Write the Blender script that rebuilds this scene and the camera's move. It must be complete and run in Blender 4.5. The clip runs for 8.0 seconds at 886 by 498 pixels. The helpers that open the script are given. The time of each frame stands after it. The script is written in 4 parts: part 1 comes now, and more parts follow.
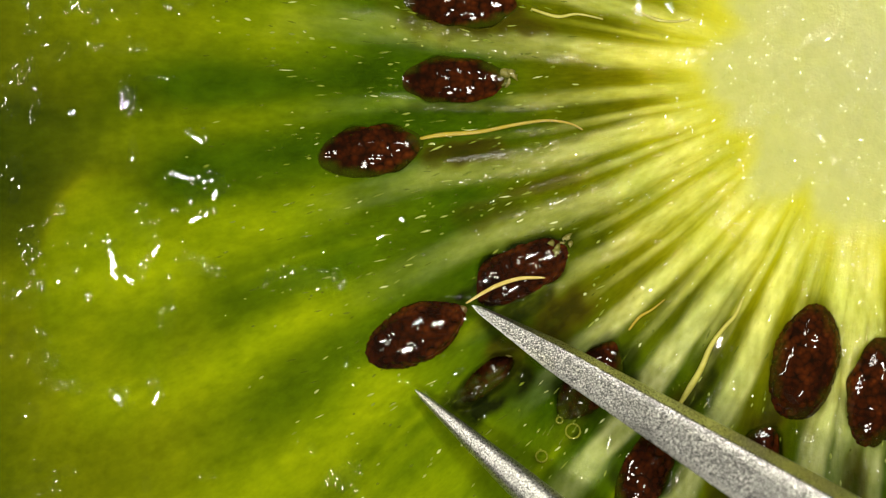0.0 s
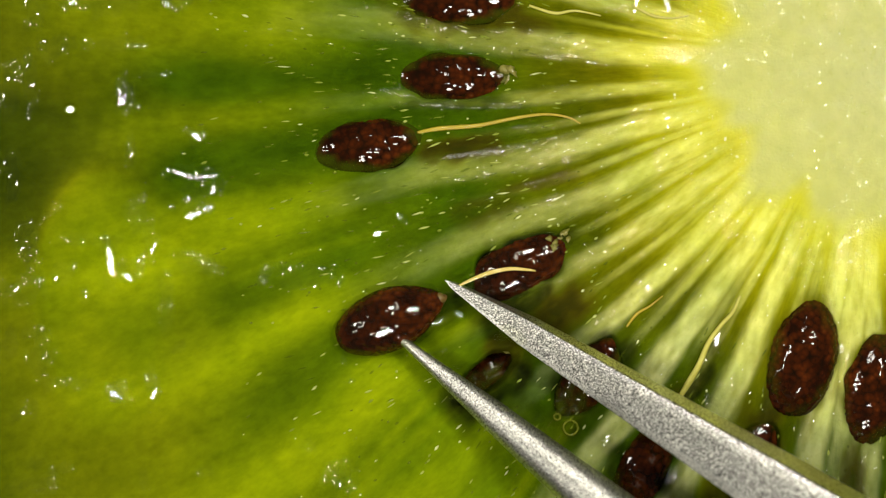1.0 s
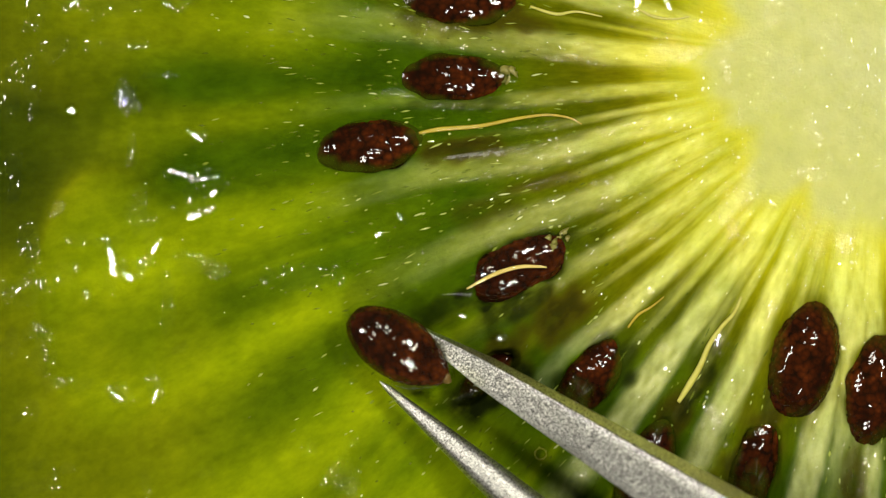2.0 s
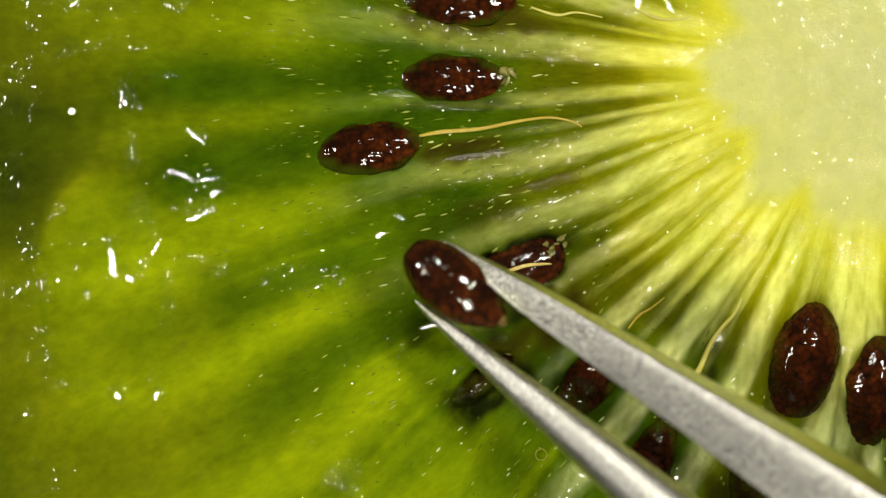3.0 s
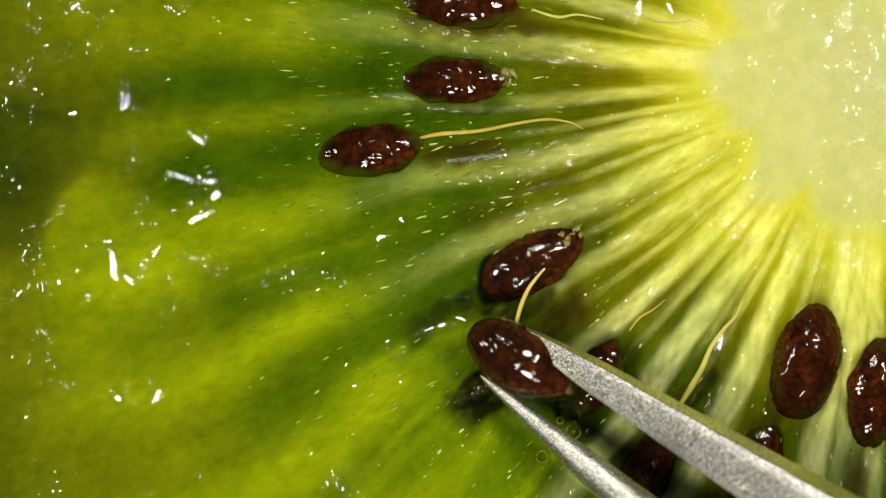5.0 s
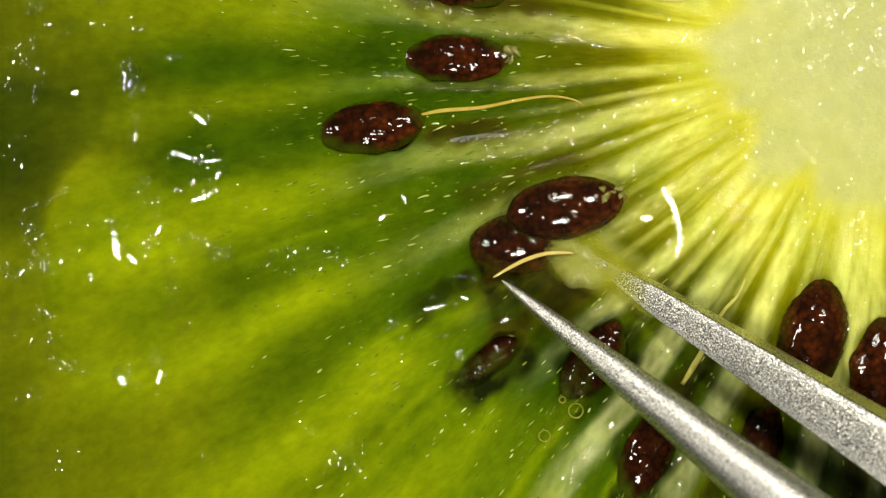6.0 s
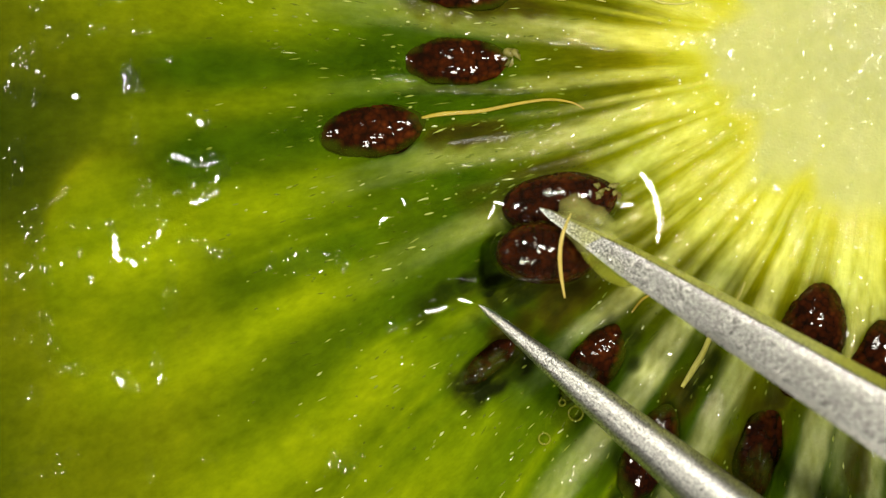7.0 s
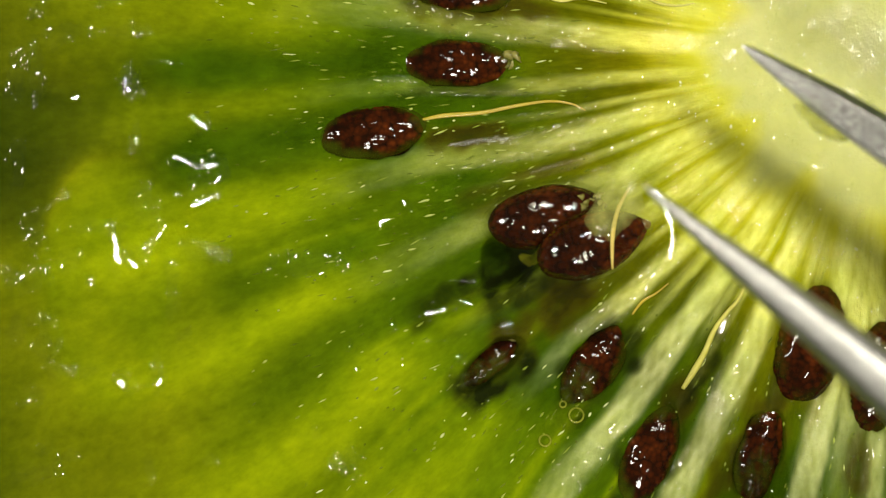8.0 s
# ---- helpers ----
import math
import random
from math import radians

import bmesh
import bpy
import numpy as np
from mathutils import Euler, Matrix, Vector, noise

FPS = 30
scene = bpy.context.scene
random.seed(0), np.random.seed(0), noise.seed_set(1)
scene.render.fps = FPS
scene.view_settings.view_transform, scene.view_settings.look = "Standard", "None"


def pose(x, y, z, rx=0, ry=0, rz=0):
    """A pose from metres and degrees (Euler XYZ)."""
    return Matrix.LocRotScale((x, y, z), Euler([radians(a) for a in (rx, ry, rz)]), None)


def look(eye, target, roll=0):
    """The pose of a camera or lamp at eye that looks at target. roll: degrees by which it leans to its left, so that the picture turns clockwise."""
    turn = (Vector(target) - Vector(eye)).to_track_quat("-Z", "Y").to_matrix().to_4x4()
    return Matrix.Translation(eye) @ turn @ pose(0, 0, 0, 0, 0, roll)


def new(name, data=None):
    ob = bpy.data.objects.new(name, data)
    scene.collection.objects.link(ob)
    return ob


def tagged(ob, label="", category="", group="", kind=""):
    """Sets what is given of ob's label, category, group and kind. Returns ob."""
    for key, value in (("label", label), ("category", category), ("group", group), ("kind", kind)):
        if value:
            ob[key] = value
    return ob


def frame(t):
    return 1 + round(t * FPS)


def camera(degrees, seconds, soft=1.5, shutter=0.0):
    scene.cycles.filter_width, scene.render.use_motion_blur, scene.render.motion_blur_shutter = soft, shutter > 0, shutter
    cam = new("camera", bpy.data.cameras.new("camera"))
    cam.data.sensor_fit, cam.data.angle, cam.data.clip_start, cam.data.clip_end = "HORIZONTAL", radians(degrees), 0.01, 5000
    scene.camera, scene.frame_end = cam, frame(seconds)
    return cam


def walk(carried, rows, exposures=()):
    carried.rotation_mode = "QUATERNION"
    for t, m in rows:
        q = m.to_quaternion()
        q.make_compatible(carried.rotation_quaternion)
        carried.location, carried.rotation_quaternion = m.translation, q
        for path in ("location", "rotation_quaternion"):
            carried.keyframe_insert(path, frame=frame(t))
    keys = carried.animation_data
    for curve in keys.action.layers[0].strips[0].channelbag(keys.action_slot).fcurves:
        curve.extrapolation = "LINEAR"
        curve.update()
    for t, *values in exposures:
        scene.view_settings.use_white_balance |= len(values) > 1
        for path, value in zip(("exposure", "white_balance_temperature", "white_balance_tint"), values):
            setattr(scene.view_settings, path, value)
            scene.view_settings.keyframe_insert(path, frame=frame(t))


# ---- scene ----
MM = 0.001

# ---- camera: stands still over the cut face, 34.6 mm above it ----
cam = camera(28, 8.0, soft=1.15)
cam.data.dof.use_dof, cam.data.dof.focus_distance, cam.data.dof.aperture_fstop = True, 34.3 * MM, 50
walk(cam, [(0.0, pose(0, 0, 34.56 * MM)), (8.0, pose(0, 0, 34.56 * MM))],
     [(0.0, 0.0), (4.2, 0.0), (5.5, 0.04), (8.0, 0.09)])

# ---- light: dim room, four small bench lamps round the lens ----
world = bpy.data.worlds.new("room")
world.use_nodes = True
scene.world = world
world.node_tree.nodes["Background"].inputs[0].default_value = (1.0, 0.97, 0.9, 1)
world.node_tree.nodes["Background"].inputs[1].default_value = 0.045


def bench_lamp(name, eye, size, watts, color):
    data = bpy.data.lights.new(name, "AREA")
    data.shape, data.size, data.energy, data.color = "DISK", size * MM, watts, color
    ob = new(name, data)
    ob.matrix_world = look([c * MM for c in eye], (0, 0, 0))
    return ob


for eye, watts in (((32, 20, 62), 0.033), ((-52, 10, 48), 0.0235), ((-4, 40, 60), 0.0135), ((6, -38, 60), 0.0255)):
    bench_lamp("bench_lamp", eye, 11.5, watts, (1.0, 0.945, 0.82))


# ---- material helpers ----
def material(name):
    m = bpy.data.materials.new(name)
    m.use_nodes = True
    m.node_tree.nodes.clear()
    return m, m.node_tree


def node(tree, kind, settings=None, **sockets):
    n = tree.nodes.new(kind)
    for k, v in (settings or {}).items():
        if k == "operation":
            n.operation = v
        elif k == "attribute_name":
            n.attribute_name = v
        elif k == "noise_dimensions":
            n.noise_dimensions = v
        elif k == "feature":
            n.feature = v
        elif k == "data_type":
            n.data_type = v
        elif k == "blend_type":
            n.blend_type = v
    for k, v in sockets.items():
        put(tree, n.inputs[k.replace("_", " ")], v)
    return n


def put(tree, socket, v):
    if isinstance(v, bpy.types.NodeSocket):
        tree.links.new(v, socket)
    else:
        socket.default_value = v


def maths(tree, op, a, b=0.0, c=0.0):
    n = tree.nodes.new("ShaderNodeMath")
    n.operation = op
    for s, v in zip(n.inputs, (a, b, c)):
        put(tree, s, v)
    return n.outputs[0]


def mixed(tree, fac, a, b, blend="MIX"):
    n = tree.nodes.new("ShaderNodeMix")
    n.data_type, n.blend_type = "RGBA", blend
    put(tree, n.inputs[0], fac)
    put(tree, n.inputs[6], a)
    put(tree, n.inputs[7], b)
    return n.outputs[2]


def ramp(tree, fac, stops):
    n = tree.nodes.new("ShaderNodeValToRGB")
    el = n.color_ramp.elements
    while len(el) < len(stops):
        el.new(0.5)
    for e, (p, c) in zip(el, stops):
        e.position, e.color = p, c if len(c) == 4 else (*c, 1)
    put(tree, n.inputs[0], fac)
    return n.outputs[0]


def millimetres(tree):
    """Object coordinates in millimetres."""
    tc = tree.nodes.new("ShaderNodeTexCoord")
    v = tree.nodes.new("ShaderNodeVectorMath")
    v.operation = "SCALE"
    tree.links.new(tc.outputs["Object"], v.inputs[0])
    v.inputs["Scale"].default_value = 1000.0
    return v.outputs[0]


def squeezed(tree, vec, by):
    n = tree.nodes.new("ShaderNodeVectorMath")
    n.operation = "MULTIPLY"
    put(tree, n.inputs[0], vec)
    n.inputs[1].default_value = by
    return n.outputs[0]


def noisy(tree, vec, scale, detail=3.0, rough=0.55):
    n = tree.nodes.new("ShaderNodeTexNoise")
    put(tree, n.inputs["Vector"], vec)
    n.inputs["Scale"].default_value = scale
    n.inputs["Detail"].default_value = detail
    n.inputs["Roughness"].default_value = rough
    return n.outputs["Fac"]


def bumped(tree, height, strength, distance, normal=None):
    n = tree.nodes.new("ShaderNodeBump")
    n.inputs["Strength"].default_value = strength
    n.inputs["Distance"].default_value = distance
    put(tree, n.inputs["Height"], height)
    if normal is not None:
        tree.links.new(normal, n.inputs["Normal"])
    return n.outputs[0]


def principled(tree, **sockets):
    n = tree.nodes.new("ShaderNodeBsdfPrincipled")
    for k, v in sockets.items():
        put(tree, n.inputs[k.replace("_", " ")], v)
    out = tree.nodes.new("ShaderNodeOutputMaterial")
    tree.links.new(n.outputs[0], out.inputs[0])
    return n


def polar(tree, vec):
    """(angle * 10, radius * 0.35): stretched along the rays of the fruit."""
    sep = tree.nodes.new("ShaderNodeSeparateXYZ")
    tree.links.new(vec, sep.inputs[0])
    ang = maths(tree, "ARCTAN2", sep.outputs[1], maths(tree, "MULTIPLY", sep.outputs[0], -1.0))
    rad = maths(tree, "SQRT", maths(tree, "ADD", maths(tree, "MULTIPLY", sep.outputs[0], sep.outputs[0]),
                                    maths(tree, "MULTIPLY", sep.outputs[1], sep.outputs[1])))
    com = tree.nodes.new("ShaderNodeCombineXYZ")
    tree.links.new(maths(tree, "MULTIPLY", ang, 10.0), com.inputs[0])
    tree.links.new(maths(tree, "MULTIPLY", rad, 0.35), com.inputs[1])
    return com.outputs[0]


def attribute(tree, name):
    n = tree.nodes.new("ShaderNodeAttribute")
    n.attribute_name = name
    return n.outputs["Fac"]


# ---- materials ----
def flesh_material():
    m, t = material("kiwi_flesh")
    vec = millimetres(t)
    pol = polar(t, vec)
    zone, pale, locule = attribute(t, "zone"), attribute(t, "pale"), attribute(t, "locule")
    fibre = noisy(t, pol, 1.6, 4.0)
    blotch = noisy(t, vec, 0.55, 3.0)
    grain = noisy(t, vec, 9.0, 3.0)
    hollow_shade, rust = attribute(t, "hollow_shade"), attribute(t, "rust")
    fleshy = ramp(t, zone, [(0.13, (0, 0, 0)), (0.19, (1, 1, 1))])
    core = ramp(t, zone, [(0.12, (1, 1, 1)), (0.2, (0, 0, 0))])
    z = maths(t, "ADD", zone, maths(t, "MULTIPLY", maths(t, "MULTIPLY", maths(t, "SUBTRACT", fibre, 0.5), 0.05), fleshy))
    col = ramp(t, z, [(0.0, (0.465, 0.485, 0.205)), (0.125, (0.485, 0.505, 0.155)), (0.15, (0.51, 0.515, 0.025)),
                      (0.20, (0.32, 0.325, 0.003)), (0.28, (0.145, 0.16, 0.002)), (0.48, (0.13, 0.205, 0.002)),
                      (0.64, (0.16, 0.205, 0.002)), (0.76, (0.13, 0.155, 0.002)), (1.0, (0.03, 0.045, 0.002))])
    dark = mixed(t, blotch, (0.014, 0.04, 0.001, 1), (0.05, 0.105, 0.001, 1))
    olive = mixed(t, blotch, (0.06, 0.066, 0.001, 1), (0.17, 0.165, 0.002, 1))
    dark = mixed(t, ramp(t, zone, [(0.22, (0, 0, 0)), (0.36, (1, 1, 1))]), olive, dark)
    col = mixed(t, maths(t, "MULTIPLY", locule, 0.95), col, dark)
    col = mixed(t, maths(t, "MULTIPLY", attribute(t, "band"), 0.75), col, (0.235, 0.30, 0.002, 1))
    clot = maths(t, "ADD", maths(t, "MULTIPLY", fibre, 0.4), maths(t, "MULTIPLY", noisy(t, vec, 4.0, 4.0, 0.7), 0.6))
    light = mixed(t, clot, (0.5, 0.53, 0.05, 1), (0.82, 0.84, 0.22, 1))
    grey = mixed(t, clot, (0.24, 0.29, 0.06, 1), (0.60, 0.64, 0.31, 1))
    light = mixed(t, ramp(t, zone, [(0.19, (0, 0, 0)), (0.34, (1, 1, 1))]), light, grey)
    col = mixed(t, pale, col, light)
    strand = noisy(t, pol, 9.0, 3.0)
    tone3 = ramp(t, strand, [(0.3, (0.62, 0.66, 0.6)), (0.7, (1.3, 1.28, 1.3))])
    soft = maths(t, "MULTIPLY", fleshy, maths(t, "SUBTRACT", 1.0, maths(t, "MULTIPLY", pale, 0.8)))
    col = mixed(t, maths(t, "MULTIPLY", soft, 0.4), col, mixed(t, 1.0, col, tone3, "MULTIPLY"))
    tone = ramp(t, fibre, [(0.25, (0.5, 0.55, 0.5)), (0.75, (1.35, 1.35, 1.35))])
    col = mixed(t, maths(t, "MULTIPLY", soft, 0.5), col, mixed(t, 1.0, col, tone, "MULTIPLY"))
    tone2 = ramp(t, blotch, [(0.3, (0.7, 0.78, 0.7)), (0.7, (1.25, 1.15, 1.2))])
    col = mixed(t, maths(t, "MULTIPLY", fleshy, 0.75), col, mixed(t, 1.0, col, tone2, "MULTIPLY"))
    mottle = ramp(t, noisy(t, vec, 2.2, 4.0), [(0.3, (0.94, 0.94, 0.9)), (0.7, (1.05, 1.05, 1.05))])
    col = mixed(t, 1.0, col, mottle, "MULTIPLY")
    cells = ramp(t, noisy(t, vec, 11.0, 2.0), [(0.3, (0.8, 0.82, 0.8)), (0.7, (1.17, 1.15, 1.17))])
    col = mixed(t, maths(t, "MULTIPLY", fleshy, 0.12), col, mixed(t, 1.0, col, cells, "MULTIPLY"))
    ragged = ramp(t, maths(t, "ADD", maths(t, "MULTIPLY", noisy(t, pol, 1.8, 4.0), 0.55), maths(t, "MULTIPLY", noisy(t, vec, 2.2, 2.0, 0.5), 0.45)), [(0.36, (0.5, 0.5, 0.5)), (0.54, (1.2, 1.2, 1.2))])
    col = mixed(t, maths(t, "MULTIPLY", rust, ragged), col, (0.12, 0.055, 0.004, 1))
    # near-black put into the colour for the shade inside cavities
    col = mixed(t, maths(t, "MINIMUM", maths(t, "MULTIPLY", hollow_shade, ragged), 1.0), col, (0.009, 0.013, 0.002, 1))
    n1 = bumped(t, maths(t, "MULTIPLY", noisy(t, pol, 3.0, 4.0), fleshy), 0.35, 0.00012)
    n2 = bumped(t, grain, 0.35, 0.00005, n1)
    # a wet film: almost smooth, rippled where juice stands, finely beaded on the walls and the core
    wet = attribute(t, "wet")
    beaded = ramp(t, noisy(t, vec, 2.6, 3.0, 0.6), [(0.42, (0, 0, 0)), (0.52, (1, 1, 1))])
    granular = maths(t, "MULTIPLY", beaded, maths(t, "MAXIMUM", maths(t, "MULTIPLY", maths(t, "MINIMUM", maths(t, "MULTIPLY", pale, 2.2), 1.0), 0.85), core))
    n3 = bumped(t, noisy(t, vec, 1.6, 2.0, 0.5), 0.2, 0.00008)
    n3 = bumped(t, maths(t, "MULTIPLY", noisy(t, squeezed(t, vec, (1.05, 0.65, 1.0)), 4.8, 0.4, 0.5), wet), 1.0, 0.0001, n3)
    n3 = bumped(t, maths(t, "MULTIPLY", noisy(t, squeezed(t, vec, (1.3, 0.7, 1.0)), 5.2, 1.0), granular), 1.0, 0.00008, n3)
    film = maths(t, "MINIMUM", maths(t, "ADD", maths(t, "ADD", wet, 0.03), granular), 1.0)
    depth = maths(t, "ADD", 0.00014, maths(t, "MULTIPLY", core, 0.0009))
    principled(t, Base_Color=col, Roughness=0.45, Normal=n2, Subsurface_Weight=maths(t, "ADD", 0.5, maths(t, "MULTIPLY", core, 0.4)), Subsurface_Radius=(1.0, 1.0, 0.35), Subsurface_Scale=depth,
               Coat_Weight=film, Coat_Roughness=0.03, Coat_Normal=n3, Specular_IOR_Level=0.0)
    return m


def seed_material(name, film, ripple, tiles, deep=1.0):
    m, t = material(name)
    vec = millimetres(t)
    vor = t.nodes.new("ShaderNodeTexVoronoi")
    vor.feature = "F1"
    put(t, vor.inputs["Vector"], vec)
    vor.inputs["Scale"].default_value = 8.5
    cell = vor.outputs["Distance"]
    blotch = noisy(t, vec, 1.3, 4.0, 0.6)
    col = ramp(t, blotch, [(0.36, (0.035 * deep, 0.007 * deep, 0.0008)), (0.52, (0.11 * deep, 0.022 * deep, 0.002)), (0.68, (0.28 * deep, 0.062 * deep, 0.005))])
    col = mixed(t, maths(t, "MINIMUM", maths(t, "MULTIPLY", cell, tiles), 1.0), col, (0.008, 0.003, 0.001, 1))
    n1 = bumped(t, noisy(t, vec, 9.0, 3.0), 0.5, 0.00004)
    n2 = bumped(t, noisy(t, vec, 8.0, 2.0), ripple, 0.00006)
    principled(t, Base_Color=col, Roughness=0.34, Normal=n1, Coat_Weight=film, Coat_Roughness=0.03,
               Coat_Normal=n2, Specular_IOR_Level=0.0)
    return m


def juice_material():
    m, t = material("clear_juice")
    clear = t.nodes.new("ShaderNodeBsdfTransparent")
    clear.inputs[0].default_value = (0.98, 0.99, 0.93, 1)
    gloss = t.nodes.new("ShaderNodeBsdfGlossy")
    gloss.inputs["Roughness"].default_value = 0.025
    t.links.new(bumped(t, noisy(t, millimetres(t), 8.0, 2.0), 0.3, 0.00002), gloss.inputs["Normal"])
    facing = t.nodes.new("ShaderNodeLayerWeight")
    facing.inputs[0].default_value = 0.5
    fac = maths(t, "ADD", 0.045, maths(t, "MULTIPLY", maths(t, "POWER", facing.outputs["Facing"], 4.0), 0.3))
    mix = t.nodes.new("ShaderNodeMixShader")
    t.links.new(fac, mix.inputs[0])
    t.links.new(clear.outputs[0], mix.inputs[1])
    t.links.new(gloss.outputs[0], mix.inputs[2])
    out = t.nodes.new("ShaderNodeOutputMaterial")
    t.links.new(mix.outputs[0], out.inputs[0])
    return m


def gel_material(name, color, thin, thick, edged=False, rough=0.08):
    m, t = material(name)
    clear = t.nodes.new("ShaderNodeBsdfTransparent")
    body = t.nodes.new("ShaderNodeBsdfPrincipled")
    body.inputs["Base Color"].default_value = (*color, 1)
    body.inputs["Roughness"].default_value = rough
    body.inputs["Specular IOR Level"].default_value = 0.08 if edged else 0.5
    mix = t.nodes.new("ShaderNodeMixShader")
    cloud = ramp(t, noisy(t, millimetres(t), 3.0, 3.0), [(0.32, (thin, thin, thin)), (0.68, (thick, thick, thick))])
    if edged:
        cloud = maths(t, "MULTIPLY", cloud, attribute(t, "thickness"))
    t.links.new(cloud, mix.inputs[0])
    t.links.new(clear.outputs[0], mix.inputs[1])
    t.links.new(body.outputs[0], mix.inputs[2])
    out = t.nodes.new("ShaderNodeOutputMaterial")
    t.links.new(mix.outputs[0], out.inputs[0])
    return m


def plain_material(name, dark, light, scale, rough, coat=0.0, bump=0.3, depth=0.00004, metal=0.0):
    m, t = material(name)
    vec = millimetres(t)
    f = noisy(t, vec, scale, 4.0)
    col = mixed(t, f, (*dark, 1), (*light, 1))
    n = bumped(t, noisy(t, vec, scale * 3, 3.0), bump, depth)
    principled(t, Base_Color=col, Roughness=rough, Normal=n, Metallic=metal, Coat_Weight=coat, Coat_Roughness=0.06)
    return m


def steel_material(name, coarse, rough, relief, tone=0.235):
    """Blasted steel: coarse tells how strongly the grains differ; their sparkle is partly put into the colour."""
    m, t = material(name)
    vec = millimetres(t)
    grain = noisy(t, vec, 36.0, 2.0, 0.6)
    wear = noisy(t, vec, 1.2, 4.0)
    lo, hi = 0.25 - 0.2 * coarse, 0.36 + 0.6 * coarse
    col = ramp(t, grain, [(0.36, (lo, lo, lo * 0.93)), (0.5, (tone, tone, tone * 0.92)), (0.66, (hi, hi, hi * 0.92))])
    rough = maths(t, "ADD", rough, maths(t, "MULTIPLY", wear, 0.14))
    n = bumped(t, noisy(t, vec, 19.0, 3.0, 0.6), relief, 0.00005)
    principled(t, Base_Color=col, Roughness=rough, Metallic=1.0, Normal=n)
    return m


def fleck_material():
    """Needle-like crystals in the pulp, half sunk: some barely show, some are wet and bright."""
    m, t = material("pale_fleck")
    geo = t.nodes.new("ShaderNodeNewGeometry")
    info = t.nodes.new("ShaderNodeObjectInfo")
    pick = maths(t, "FRACT", maths(t, "ADD", geo.outputs["Random Per Island"], info.outputs["Random"]))
    vec = millimetres(t)
    col = ramp(t, pick, [(0.0, (0.13, 0.19, 0.004)), (0.6, (0.24, 0.31, 0.02)), (0.9, (0.4, 0.46, 0.09)), (1.0, (0.7, 0.74, 0.35))])
    body = t.nodes.new("ShaderNodeBsdfPrincipled")
    for key, v in (("Base Color", col), ("Roughness", 0.35), ("Specular IOR Level", 0.3), ("Coat Weight", maths(t, "MULTIPLY", pick, 0.8)), ("Coat Roughness", 0.08),
                   ("Normal", bumped(t, noisy(t, vec, 14.0, 2.0), 0.4, 0.00003))):
        put(t, body.inputs[key], v)
    clear = t.nodes.new("ShaderNodeBsdfTransparent")
    mix = t.nodes.new("ShaderNodeMixShader")
    put(t, mix.inputs[0], maths(t, "ADD", 0.35, maths(t, "MULTIPLY", pick, 0.6)))
    t.links.new(clear.outputs[0], mix.inputs[1])
    t.links.new(body.outputs[0], mix.inputs[2])
    out = t.nodes.new("ShaderNodeOutputMaterial")
    t.links.new(mix.outputs[0], out.inputs[0])
    return m


FLESH = flesh_material()
SEED = seed_material("seed_coat", 0.6, 0.12, 1.05, 0.52)
WET_SEED = seed_material("wet_seed_coat", 0.5, 0.12, 1.0, 0.5)
JUICE = juice_material()
STEEL = steel_material("blasted_steel", 1.0, 0.27, 0.3)
# same steel; the lower arm's stronger light is put into a brighter tone
ROUND = steel_material("lit_blasted_steel", 0.9, 0.32, 0.3, 0.5)
BEVEL = steel_material("ground_steel", 0.7, 0.24, 0.2, 0.58)
FILM = gel_material("bubble_film", (0.30, 0.32, 0.03), 0.15, 0.55)
FLAP = gel_material("soft_flesh", (0.31, 0.32, 0.012), 0.5, 0.65, True, 0.3)
VEIL = gel_material("thin_flesh", (0.045, 0.06, 0.003), 0.0, 0.75, True, 0.3)
RIM = gel_material("seed_rim_flesh", (0.042, 0.058, 0.002), 0.55, 1.0, True, 0.3)
MURK = gel_material("murky_juice", (0.10, 0.075, 0.004), 0.02, 0.25, True, 0.3)
SHRED = gel_material("pale_membrane", (0.46, 0.48, 0.12), 0.2, 0.5, True, 0.2)
SKIN = plain_material("hairy_skin", (0.09, 0.055, 0.02), (0.2, 0.13, 0.05), 1.5, 0.8, 0.0, 0.6, 0.0002)
FLECK = fleck_material()
FIBRE = plain_material("yellow_fibre", (0.27, 0.19, 0.003), (0.48, 0.37, 0.02), 5.0, 0.35, 0.3)
PITH = plain_material("pale_pith", (0.34, 0.31, 0.02), (0.56, 0.54, 0.12), 5.0, 0.4, 0.3)
CREAM = plain_material("cream_fibre", (0.40, 0.27, 0.02), (0.68, 0.56, 0.16), 4.0, 0.35, 0.6)
HILUM = plain_material("pale_hilum", (0.06, 0.022, 0.005), (0.24, 0.15, 0.035), 6.0, 0.4, 0.8)
FLAKE = plain_material("seed_membrane", (0.10, 0.09, 0.01), (0.30, 0.28, 0.06), 8.0, 0.4, 0.5)
CLUMP = plain_material("pale_grain", (0.52, 0.54, 0.17), (0.66, 0.68, 0.30), 5.0, 0.4, 0.3)
BOARD = plain_material("white_board", (0.62, 0.6, 0.56), (0.72, 0.7, 0.66), 0.3, 0.5, 0.1)


# ---- mesh helpers ----
def smooth_mesh(name, verts, faces, mat):
    me = bpy.data.meshes.new(name)
    me.from_pydata(verts, [], faces)
    me.materials.append(mat)
    me.polygons.foreach_set("use_smooth", [True] * len(me.polygons))
    me.update()
    return me


def child(name, mesh, parent, m=None, label=""):
    ob = new(name, mesh)
    ob.parent = parent
    if m is not None:
        ob.matrix_basis = m
    return tagged(ob, label)


